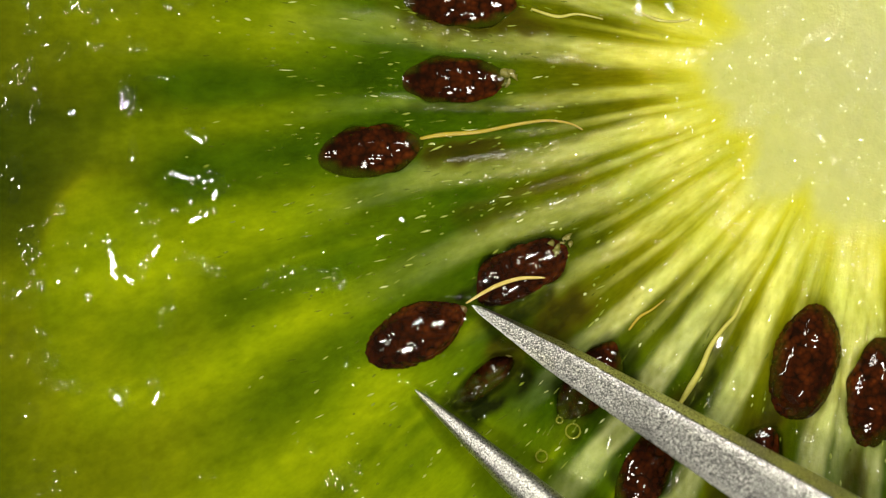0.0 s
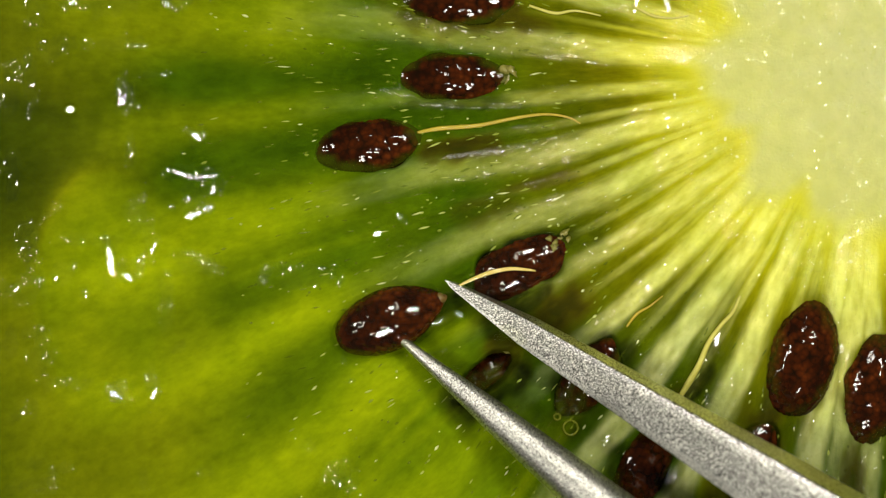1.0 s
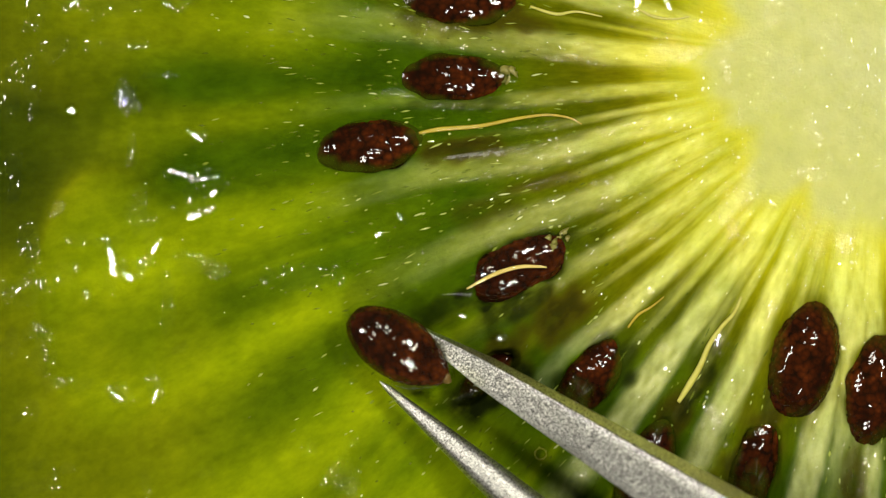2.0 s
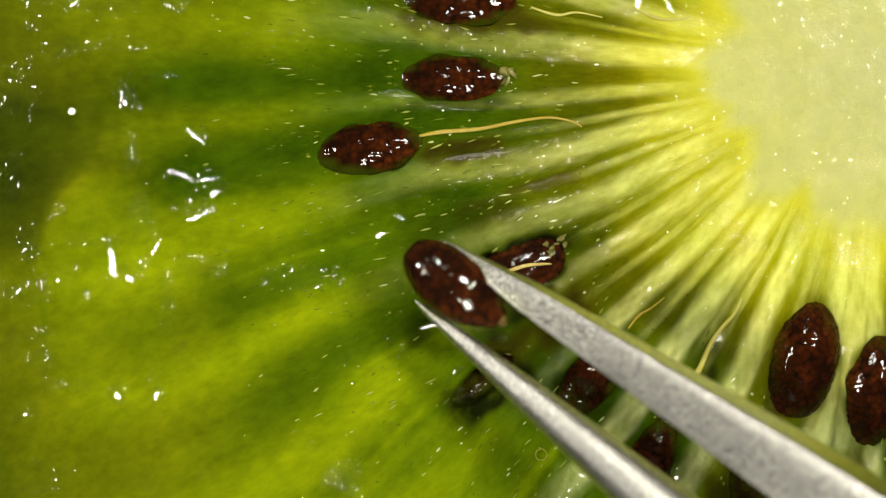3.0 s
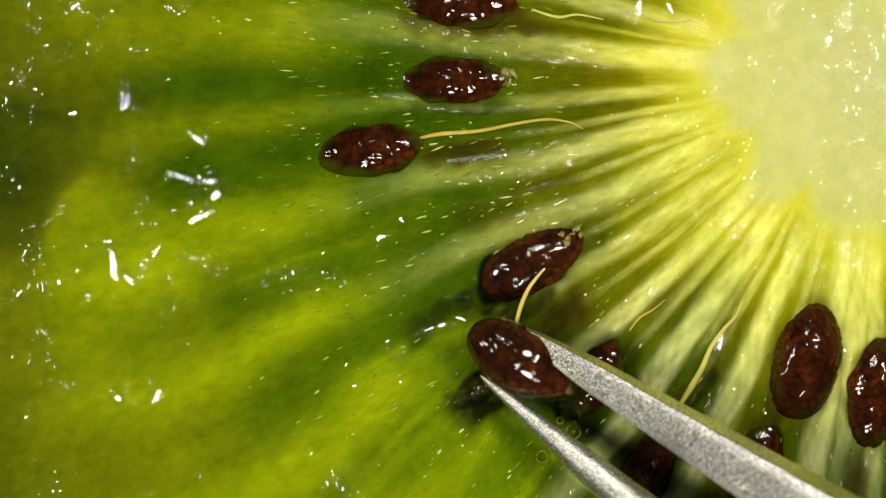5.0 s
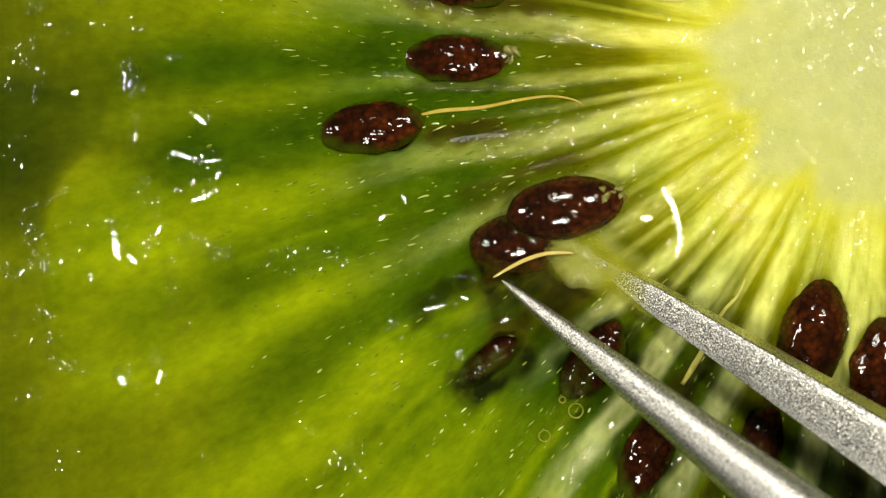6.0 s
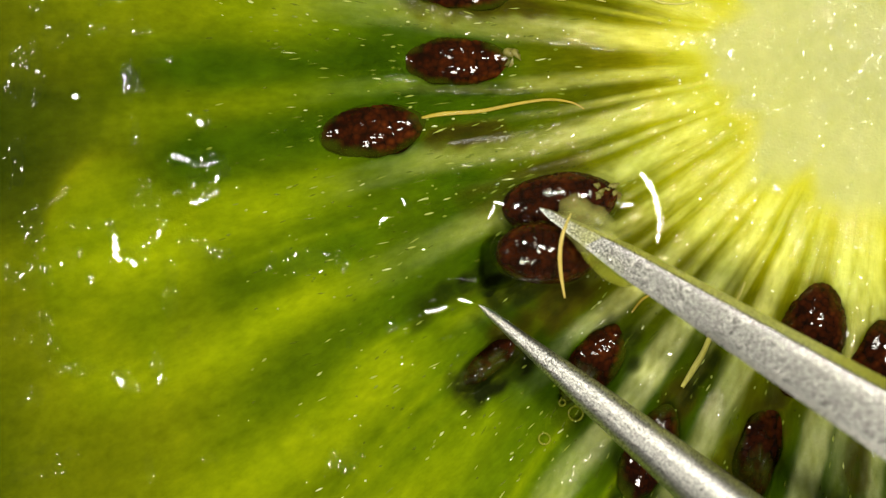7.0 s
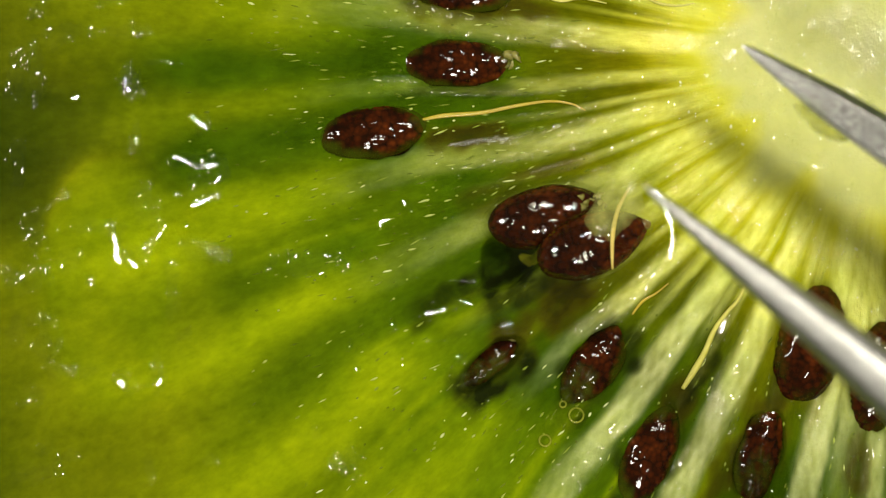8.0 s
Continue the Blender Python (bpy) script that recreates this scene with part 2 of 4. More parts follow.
def eased(pts, radii, steps=5):
    """The same line with rounded bends (a spline through the points)."""
    line, sizes = [], []
    for i in range(len(pts) - 1):
        p0, p1, p2, p3 = pts[max(i - 1, 0)], pts[i], pts[i + 1], pts[min(i + 2, len(pts) - 1)]
        for k in range(steps):
            u = k / steps
            line.append(0.5 * (2 * p1 + (p2 - p0) * u + (2 * p0 - 5 * p1 + 4 * p2 - p3) * u * u + (3 * p1 - p0 - 3 * p2 + p3) * u ** 3))
            sizes.append(radii[i] + (radii[i + 1] - radii[i]) * u)
    return line + [pts[-1]], sizes + [radii[-1]]


def tube(points, radii, sides=10, flat=1.0):
    """Vertices and faces of a tapered tube along points (millimetres in, metres out)."""
    pts = [Vector(p) for p in points]
    verts, faces = [], []
    if len(pts) > 3:
        pts, radii = eased(pts, radii)
    for i, p in enumerate(pts):
        d = (pts[min(i + 1, len(pts) - 1)] - pts[max(i - 1, 0)]).normalized()
        side = d.cross(Vector((0, 0, 1))).normalized()
        up = side.cross(d)
        for k in range(sides):
            a = 2 * math.pi * k / sides
            v = p + (side * math.cos(a) + up * math.sin(a) * flat) * radii[i]
            verts.append(v * MM)
    for i in range(len(pts) - 1):
        for k in range(sides):
            a, b = i * sides + k, i * sides + (k + 1) % sides
            faces.append((a, b, b + sides, a + sides))
    faces.append(tuple(reversed(range(sides))))
    faces.append(tuple(range((len(pts) - 1) * sides, len(pts) * sides)))
    return verts, faces


# ---- the kiwifruit ----
# seeds in the fruit: x, y from the core's centre (mm), turn, length, width, depth of centre, taper
SEEDS = [
    (-8.09, -0.14, 0, 2.12, 0.98, -0.10, 0.25), (-9.72, -1.50, 9, 1.98, 1.04, -0.06, 0.55),
    (-7.97, 1.36, -3, 2.2, 0.98, -0.10, 0.3), (-7.45, -5.95, 40, 1.7, 0.66, -0.42, 0.4),
    (-5.42, -6.00, 52, 1.9, 1.02, -0.16, 0.3), (-4.36, -7.75, 66, 2.1, 0.98, -0.06, 0.35),
    (-2.22, -7.75, 74, 2.1, 0.95, -0.16, 0.3), (-1.26, -5.61, 76, 2.2, 1.28, 0.0, 0.25),
    (0.12, -6.20, 80, 2.2, 1.2, -0.06, 0.3),
]
# pale walls between the seed chambers: angle below the left, inner and outer radius, width, strength
RAYS = [
    (-15.0, 3.2, 9.0, 0.34, 0.7), (-4.9, 3.3, 10.5, 0.40, 0.85), (4.2, 3.5, 10.0, 0.22, 0.45), (14.0, 3.3, 9.8, 0.36, 0.8),
    (23.8, 3.3, 9.6, 0.40, 0.85), (33.8, 3.3, 8.2, 0.30, 0.8), (44.0, 3.3, 8.0, 0.29, 0.9), (54.8, 3.2, 10.5, 0.36, 1.0),
    (66.3, 3.2, 10.5, 0.36, 1.0), (81.5, 3.2, 10.0, 0.36, 1.0), (86.0, 3.2, 7.5, 0.4, 0.9), (90.5, 3.2, 9.0, 0.3, 0.8), (101.0, 3.2, 9.0, 0.4, 0.9),
]
# thin walls between them, near the core only
RAYS += [
    (9.3, 3.2, 6.6, 0.12, 0.4), (-10.0, 3.2, 6.0, 0.1, 0.2), (18.8, 3.2, 6.8, 0.13, 0.5), (28.9, 3.2, 6.2, 0.13, 0.5), (38.6, 3.2, 6.3, 0.13, 0.6),
    (49.3, 3.2, 6.4, 0.13, 0.55), (60.6, 3.2, 7.6, 0.14, 0.6), (73.0, 3.2, 6.0, 0.16, 0.5),
]
SOCKETS = [(s[0], s[1], s[2], s[3], s[4]) for s in SEEDS]
# brown stains and the painted-in dark of cavities: x, y, turn, length, width, strength
STAINS_AND_SHADE = [
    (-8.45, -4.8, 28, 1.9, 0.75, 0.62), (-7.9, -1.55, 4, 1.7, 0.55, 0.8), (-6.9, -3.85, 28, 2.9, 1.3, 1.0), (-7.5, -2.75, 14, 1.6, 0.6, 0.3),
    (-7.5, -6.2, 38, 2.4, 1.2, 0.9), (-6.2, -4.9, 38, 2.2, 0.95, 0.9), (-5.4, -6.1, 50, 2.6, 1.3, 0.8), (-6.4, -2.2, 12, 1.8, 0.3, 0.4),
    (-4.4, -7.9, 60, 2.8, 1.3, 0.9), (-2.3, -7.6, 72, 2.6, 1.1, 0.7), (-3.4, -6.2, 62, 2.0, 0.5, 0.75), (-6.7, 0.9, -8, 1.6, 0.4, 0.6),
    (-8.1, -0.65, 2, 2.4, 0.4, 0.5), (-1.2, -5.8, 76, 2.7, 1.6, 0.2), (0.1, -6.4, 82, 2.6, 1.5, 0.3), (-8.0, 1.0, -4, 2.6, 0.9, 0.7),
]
STAINS_AND_SHADE_LOW = [
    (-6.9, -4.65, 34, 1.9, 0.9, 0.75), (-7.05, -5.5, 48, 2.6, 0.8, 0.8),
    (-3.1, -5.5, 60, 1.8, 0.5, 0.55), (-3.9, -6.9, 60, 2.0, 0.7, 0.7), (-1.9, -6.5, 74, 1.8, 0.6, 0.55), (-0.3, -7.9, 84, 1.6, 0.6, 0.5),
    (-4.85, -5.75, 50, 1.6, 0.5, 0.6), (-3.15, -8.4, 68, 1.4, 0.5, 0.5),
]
PICKED_SOCKET = (-8.6, -4.95, 27, 1.7, 0.85)
BURIED_SOCKET = (-6.76, -3.85, 28, 2.2, 1.0)


# where wet film stands in ripples: x, y, half width, half height (mm from the core's centre)
WET_OUTER = [
    (-16.2, 1.2, 0.2, 0.35), (-15.95, 0.4, 0.22, 0.2), (-15.6, 0.5, 0.4, 0.14), (-14.5, 0.5, 0.45, 0.12), (-16.3, -0.15, 0.13, 0.5), (-16.7, -0.4, 0.15, 0.5),
    (-14.45, -0.55, 0.2, 0.3), (-14.38, -1.6, 0.1, 0.3), (-13.2, -2.0, 0.45, 0.14), (-12.75, -2.25, 0.2, 0.16), (-13.2, -2.4, 0.15, 0.2), (-13.05, -2.68, 0.35, 0.1),
    (-13.05, -1.28, 0.15, 0.18), (-13.9, -0.1, 0.3, 0.06), (-16.7, -2.0, 0.15, 0.4), (-15.1, -3.3, 0.45, 0.12), (-14.2, -2.85, 0.2, 0.3), (-14.0, -3.35, 0.12, 0.28),
    (-14.7, -3.75, 0.1, 0.45), (-14.4, -3.85, 0.25, 0.2), (-11.0, -4.0, 0.6, 0.2), (-13.2, -3.7, 0.35, 0.15), (-14.9, 1.3, 0.6, 0.2), (-13.5, 1.3, 0.25, 0.12),
]
WET_LOWER = [
    (-15.65, -3.95, 0.2, 0.2), (-16.4, -4.3, 0.45, 0.25), (-15.2, -4.45, 0.1, 0.12), (-16.2, -5.15, 0.25, 0.15), (-16.2, -5.6, 0.2, 0.25), (-15.9, -5.65, 0.1, 0.15),
    (-16.7, -5.3, 0.12, 0.25), (-15.9, -6.1, 0.25, 0.12), (-15.3, -6.1, 0.25, 0.1), (-14.6, -6.25, 0.15, 0.15), (-14.5, -6.45, 0.15, 0.12), (-13.9, -6.2, 0.12, 0.3),
    (-16.4, -6.6, 0.2, 0.2), (-16.1, -7.6, 0.12, 0.18), (-15.6, -7.75, 0.15, 0.1), (-16.2, -8.1, 0.4, 0.15), (-14.1, -8.0, 0.1, 0.2), (-12.9, -7.85, 0.15, 0.1),
    (-13.4, -5.4, 0.12, 0.1), (-13.65, -4.5, 0.12, 0.5), (-12.8, -3.9, 0.3, 0.12), (-16.4, -3.3, 0.2, 0.3), (-10.3, -7.9, 0.25, 0.25), (-10.9, -7.3, 0.12, 0.12),
]


WET_WALLS = [
    (-4.36, -6.2, 0.1, 0.35), (-3.05, -6.8, 0.13, 0.4), (-3.3, -7.15, 0.1, 0.25), (-5.7, -8.0, 0.15, 0.3), (-1.2, -7.7, 0.1, 0.4), (-2.7, -7.5, 0.1, 0.3),
    (-5.07, -7.1, 0.12, 0.3), (-2.87, -5.3, 0.15, 0.2), (-0.35, -5.6, 0.12, 0.6), (-3.9, -7.5, 0.12, 0.3), (-1.35, -6.9, 0.1, 0.3), (0.3, -5.2, 0.2, 0.5),
]


def bell(x):
    return np.exp(-x * x)


def step_to(x, a, b):
    k = np.clip((x - a) / (b - a), 0, 1)
    return k * k * (3 - 2 * k)


def waves(a, b, seed, count=14, lo=0.5, hi=3.0):
    """Smooth random relief of two variables, about -1 to 1."""
    rng = np.random.RandomState(seed)
    out = np.zeros_like(a)
    for _ in range(count):
        th, f, ph = rng.uniform(0, 2 * math.pi), math.exp(rng.uniform(math.log(lo), math.log(hi))), rng.uniform(0, 6.28)
        out += np.sin((a * math.cos(th) + b * math.sin(th)) * f * 2 * math.pi + ph) / math.sqrt(f)
    return out / math.sqrt(count) * math.sqrt(lo)


def field(x, y):
    """Height (mm), wet, pale, locule, zone, painted shade of cavities, rust and band at places of the cut face (mm from
    the core's centre).
    """
    r = np.hypot(x, y)
    ang = np.degrees(np.arctan2(-y, -x))
    ang = ang + 0.6 * np.sin(r * 0.7 + 1.0) + 0.25 * np.sin(r * 1.5 + ang * 0.09)
    pale, ridge, band = np.zeros_like(r), np.zeros_like(r), np.zeros_like(r)
    for a, r0, r1, wide, strong in RAYS:
        off = np.radians((ang - a + 180) % 360 - 180) * r
        body = step_to(r, r0 - 0.5, r0 + 0.6) * (1 - step_to(r, r1 - 2.5, r1 + 2.0))
        wid = wide * (0.36 + 0.042 * r) * (1 + 0.08 * (a > 40))
        pale = np.maximum(pale, strong * (1.0 if a > 40 else 1 - 0.68 * step_to(r, 4.6, 7.6)) * body * np.exp(-np.abs(off / wid * (1 + 0.2 * waves(r * 0.9 + a, off * 1.5, 18, 12, 0.3, 2.5))) ** 4) * (0.85 + 0.35 * waves(off * 3 + a, r, 17, 10, 0.5, 3)))
        ridge = np.maximum(ridge, body * bell(off / (wid * 1.1)))
        # the wall fades outward into a soft lighter band
        far = (min(1.0, strong + 0.1) if wide > 0.17 else 0.0) * step_to(r, 9.0, 12.0) * (1 - step_to(r, 14.0, 18.5))
        band = np.maximum(band, far * bell(off / (0.115 * r ** 0.6 * (1 + 0.25 * math.sin(a)))))
    rng = np.random.RandomState(5)
    for _ in range(60):
        a, r0, r1 = rng.uniform(-180, 180), rng.uniform(2.9, 3.8), rng.uniform(4.2, 7.0)
        wide, strong = rng.uniform(0.04, 0.12), rng.uniform(0.15, 0.45)
        off = np.radians((ang - a + 180) % 360 - 180) * r
        pale = np.maximum(pale, strong * step_to(r, r0, r0 + 0.5) * (1 - step_to(r, r1 - 1.8, r1)) * bell(off / wide))
    pale = pale * (1 - 0.2 * (1 - step_to(ang, 0, 12)) * step_to(r, 3.3, 4.2))
    # chambers: dark green round the seeds and outward from them
    ridge = np.maximum(ridge, 0.85 * band)
    below = step_to(ang, 35, 60)
    above = 1 - step_to(ang, 8, 20)
    rim = step_to(r, 4.4 - 0.5 * below - 0.9 * above, 6.4 - 0.8 * below - 1.3 * above) * (1 - step_to(r, 12.0 + below, 16.0 + below))
    locule = np.clip(rim * (1.0 - 1.25 * ridge) * (1.15 + 0.35 * waves(ang * 0.06, r * 0.13, 3)), 0, 1)
    rng = np.random.RandomState(77)
    for k in range(46):
        a, r0, r1 = rng.uniform(-14, 102), rng.uniform(6.5, 9.5), rng.uniform(11.0, 15.5)
        wide, strong = rng.uniform(0.07, 0.26), rng.uniform(0.25, 0.6)
        off = np.radians(ang - a + 0.6 * np.sin(r * 0.7 + k)) * r
        streak = strong * step_to(r, r0, r0 + 1.5) * (1 - step_to(r, r1 - 3.0, r1)) * bell(off / wide)
        if k % 2:
            locule = np.maximum(locule, streak * 1.2)
        else:
            locule, band = locule * (1 - streak), np.maximum(band, streak)
    locule = np.clip(locule * (1 + 0.25 * (1 - step_to(ang, 6, 16)) * step_to(r, 6, 8)), 0, 1)
    locule = np.clip(locule * (1 + 0.35 * below * step_to(r, 4.8, 6.0)), 0, 1)
    locule = locule * (1 - 0.3 * step_to(r, 8.5, 10.0) * step_to(ang, 14, 18) * (1 - step_to(ang, 27, 33)))
    locule = locule * (1 - 0.55 * step_to(r, 8.8, 10.4) * step_to(ang, 30, 36) * (1 - step_to(ang, 54, 64)))
    height = 0.02 * ridge - 0.03 * locule
    for sx, sy, turn, long, wide in SOCKETS + [PICKED_SOCKET, BURIED_SOCKET]:
        c, s = math.cos(math.radians(turn)), math.sin(math.radians(turn))
        u, v = ((x - sx) * c + (y - sy) * s) / (long / 2), (-(x - sx) * s + (y - sy) * c) / (wide / 2)
        d = np.hypot(u, v)
        e = d + 0.28 * waves(x, y, 51, 12, 0.5, 2.0)
        emptied = (sx, sy) == PICKED_SOCKET[:2]
        height -= (0.22 * (1 - step_to(e, 0.1, 1.6)) if emptied else 0.5 * (1 - step_to(e if (sx, sy) == BURIED_SOCKET[:2] else d + 0.1 * waves(x, y, 53, 12, 0.8, 2.5), 0.68, 1.0))) - (0.014 if (sx, sy) not in (PICKED_SOCKET[:2], BURIED_SOCKET[:2]) else 0.0) * bell((d - 1.3) / 0.2) * (0.5 + waves(x, y, 31, 8, 0.4, 1.0))
        locule = np.maximum(locule, (0.45 if emptied else 0.85) * (1 - step_to(e, 0.8, 1.5)))
        pale = pale * step_to(e, 0.75, 1.15)
    # stained and torn places between the rays; the shade in their cavities is painted near-black
    hollow_shade, rust = np.zeros_like(r), np.zeros_like(r)
    for n, (sx, sy, turn, long, wide, strong) in enumerate(STAINS_AND_SHADE + STAINS_AND_SHADE_LOW):
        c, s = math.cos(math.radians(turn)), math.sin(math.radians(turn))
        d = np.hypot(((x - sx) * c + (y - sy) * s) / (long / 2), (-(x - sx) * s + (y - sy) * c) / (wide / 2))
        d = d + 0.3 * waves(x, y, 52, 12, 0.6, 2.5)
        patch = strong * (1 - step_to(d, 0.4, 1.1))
        hollow_shade = np.maximum(hollow_shade, patch * (0.75 if n % 2 else 1.0))
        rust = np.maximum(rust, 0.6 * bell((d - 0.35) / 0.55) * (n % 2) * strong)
    pale = pale * (1 - 0.7 * hollow_shade)
    sx, sy, turn, long, wide = PICKED_SOCKET
    c, s = math.cos(math.radians(turn)), math.sin(math.radians(turn))
    d = np.hypot(((x - sx) * c + (y - sy) * s) / (long / 2), (-(x - sx) * s + (y - sy) * c) / (wide / 2))
    height -= 0.06 * (1 - step_to(d, 0.1, 1.25)) * (1 + 0.4 * waves(x, y, 41, 10, 0.6, 2.0))
    # swollen outer flesh at one side
    bulge = 1 - step_to(np.hypot((x + 14.9) / 1.45, (y + 4.4) / 2.7), 0.7, 1.1)
    edge = step_to(r, 12.5, 15.0)
    # beside the swelling: a dip whose shade also goes into zone as darker colour
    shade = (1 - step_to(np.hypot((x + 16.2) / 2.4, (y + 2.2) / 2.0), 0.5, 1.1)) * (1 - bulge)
    height += 0.05 * bulge + edge * 0.03 * waves(x, y, 8, 18, 0.25, 0.8) - 0.10 * shade
    height += 0.008 * waves(x, y, 11, 24, 0.8, 4.0) * (0.4 + edge) + 0.005 * waves(ang * 0.35, r * 0.3, 12, 20, 0.5, 3) * step_to(r, 3.5, 6)
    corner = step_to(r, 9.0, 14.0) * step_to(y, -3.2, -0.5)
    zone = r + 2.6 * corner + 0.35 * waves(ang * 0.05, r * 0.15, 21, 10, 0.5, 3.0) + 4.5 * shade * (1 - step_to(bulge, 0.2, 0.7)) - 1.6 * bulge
    wet = np.zeros_like(r)
    for wx, wy, wu, wv in WET_OUTER + WET_LOWER + WET_WALLS:
        d = np.hypot((x - wx) / wu, (y - wy) / wv) + 0.45 * waves(x * 2.2, y * 2.2, 61, 12, 0.6, 2.5)
        wet = np.maximum(wet, 1 - step_to(d, 0.95, 1.45))
    return height, wet, np.clip(pale, 0, 1), np.clip(locule * (1 - 0.6 * bulge), 0, 1), np.clip(zone / 22.0, 0, 1), np.clip(hollow_shade, 0, 1), rust, band * (1 - 0.6 * corner)


def flesh_mesh():
    seen = np.radians(np.linspace(158, 282, 760))
    rest = np.radians(np.linspace(282, 158 + 360, 122)[1:-1])
    th = np.concatenate([seen, rest])
    rad = np.concatenate([np.linspace(0.02, 3.0, 46), np.linspace(3.06, 17.6, 330), np.linspace(17.9, 22.9, 18)])
    n = len(th)
    x, y = np.outer(rad, np.cos(th)), np.outer(rad, np.sin(th))
    h, wet, pale, locule, zone, hollow_shade, rust, band = field(x, y)
    h[-1] -= 0.25
    co = np.stack([x, y, h], -1) * MM
    made = []
    for name, i0, i1 in (("flesh", 0, len(rad) - 1),):
        rows = i1 - i0 + 1
        i, k = np.meshgrid(np.arange(rows - 1), np.arange(n), indexing="ij")
        k2 = (k + 1) % n
        quads = np.stack([i * n + k, i * n + n + k, i * n + n + k2, i * n + k2], -1).reshape(-1, 4).tolist()
        me = smooth_mesh(name, co[i0:i1 + 1].reshape(-1, 3).tolist(), quads + ([tuple(range(n))] if i0 == 0 else []), FLESH)
        for key, values in (("wet", wet), ("pale", pale), ("locule", locule), ("zone", zone), ("hollow_shade", hollow_shade), ("rust", rust), ("band", band)):
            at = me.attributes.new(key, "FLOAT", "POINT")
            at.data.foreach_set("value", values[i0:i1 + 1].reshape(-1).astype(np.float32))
        made.append(me)
    return made


def skin_mesh():
    rings, n = 20, 96
    verts, faces = [], []
    for i in range(rings):
        a = math.pi / 2 * i / (rings - 1) * 0.985
        r, z = 22.9 * math.cos(a), -0.2 - 24.8 * math.sin(a)
        for k in range(n):
            verts.append((r * math.cos(2 * math.pi * k / n) * MM, r * math.sin(2 * math.pi * k / n) * MM, z * MM))
    for i in range(rings - 1):
        for k in range(n):
            a, b = i * n + k, i * n + (k + 1) % n
            faces.append((a, a + n, b + n, b))
    faces.append(tuple(range((rings - 1) * n, rings * n)))
    return smooth_mesh("skin", verts, faces, SKIN)


def seed_mesh(long, wide, taper, phase, mat=None, pits=0.034):
    """A pitted, slightly pointed seed, its pointed end along +x."""
    rings, n = 56, 64
    verts, faces = [], []
    for i in range(rings + 1):
        a = math.pi * i / rings
        for k in range(n):
            b = 2 * math.pi * k / n
            x, s = -math.cos(a), math.sin(a) ** 0.86
            s *= 1 - taper * 0.42 * max(0.0, x) ** 1.6
            p = Vector((x * long / 2, s * math.cos(b) * wide / 2, s * math.sin(b) * wide * 0.42))
            d = noise.voronoi(Vector((p.x * 6.2 + phase, p.y * 7.6, p.z * 7.6)))[0]
            pit = min(1.0, (d[1] - d[0]) * 2.2)
            rough = noise.noise(Vector((p.x * 1.7 + phase, p.y * 2.2, p.z * 2.2)))
            p *= 1 + 0.035 * rough
            out = Vector((p.x / long, p.y / wide, p.z / wide)).normalized()
            p -= out * pits * pit * (0.3 + 0.7 * s)
            verts.append(p * MM)
    for i in range(rings):
        for k in range(n):
            a, b = i * n + k, i * n + (k + 1) % n
            faces.append((a, b, b + n, a + n))
    return smooth_mesh("seed", verts, faces, mat or SEED)


def hilum_mesh(size):
    rng = random.Random(7)
    pts = [(-0.16, 0, 0.02), (-0.05, 0.02, 0.03), (0.05, -0.01, 0.0), (0.14, 0.03, -0.04)]
    return smooth_mesh("hilum", *tube([(p[0] * size, p[1] * size, p[2] * size) for p in pts],
                                      [0.14 * size, 0.17 * size * rng.uniform(0.9, 1.1), 0.12 * size, 0.05 * size], 12), HILUM)


def flake_mesh(seed):
    """A torn scrap of pale seed membrane."""
    rng = random.Random(seed)
    n = 9
    verts = [(0, 0, 0.03 * MM)]
    for k in range(n):
        a, r = 2 * math.pi * k / n, rng.uniform(0.03, 0.13)
        verts.append((r * math.cos(a) * 1.5 * MM, r * math.sin(a) * MM, rng.uniform(-0.02, 0.02) * MM))
    verts += [(v[0] * 0.9, v[1] * 0.9, v[2] - 0.03 * MM) for v in verts]
    m = n + 1
    faces = [(0, 1 + k, 1 + (k + 1) % n) for k in range(n)]
    faces += [(m, m + 1 + (k + 1) % n, m + 1 + k) for k in range(n)]
    faces += [(1 + k, m + 1 + k, m + 1 + (k + 1) % n, 1 + (k + 1) % n) for k in range(n)]
    return smooth_mesh("membrane_flake", verts, faces, FLAKE)


# slopes of wet beads at the middle of the fruit's face, set to mirror the lamps into the lens; they lean a little more
# the farther out they sit
GLINT_LEANS = [(0.238, 0.149), (0.238, 0.149), (-0.42, 0.08), (-0.03, 0.298), (0.044, -0.28), (0.044, -0.28)]


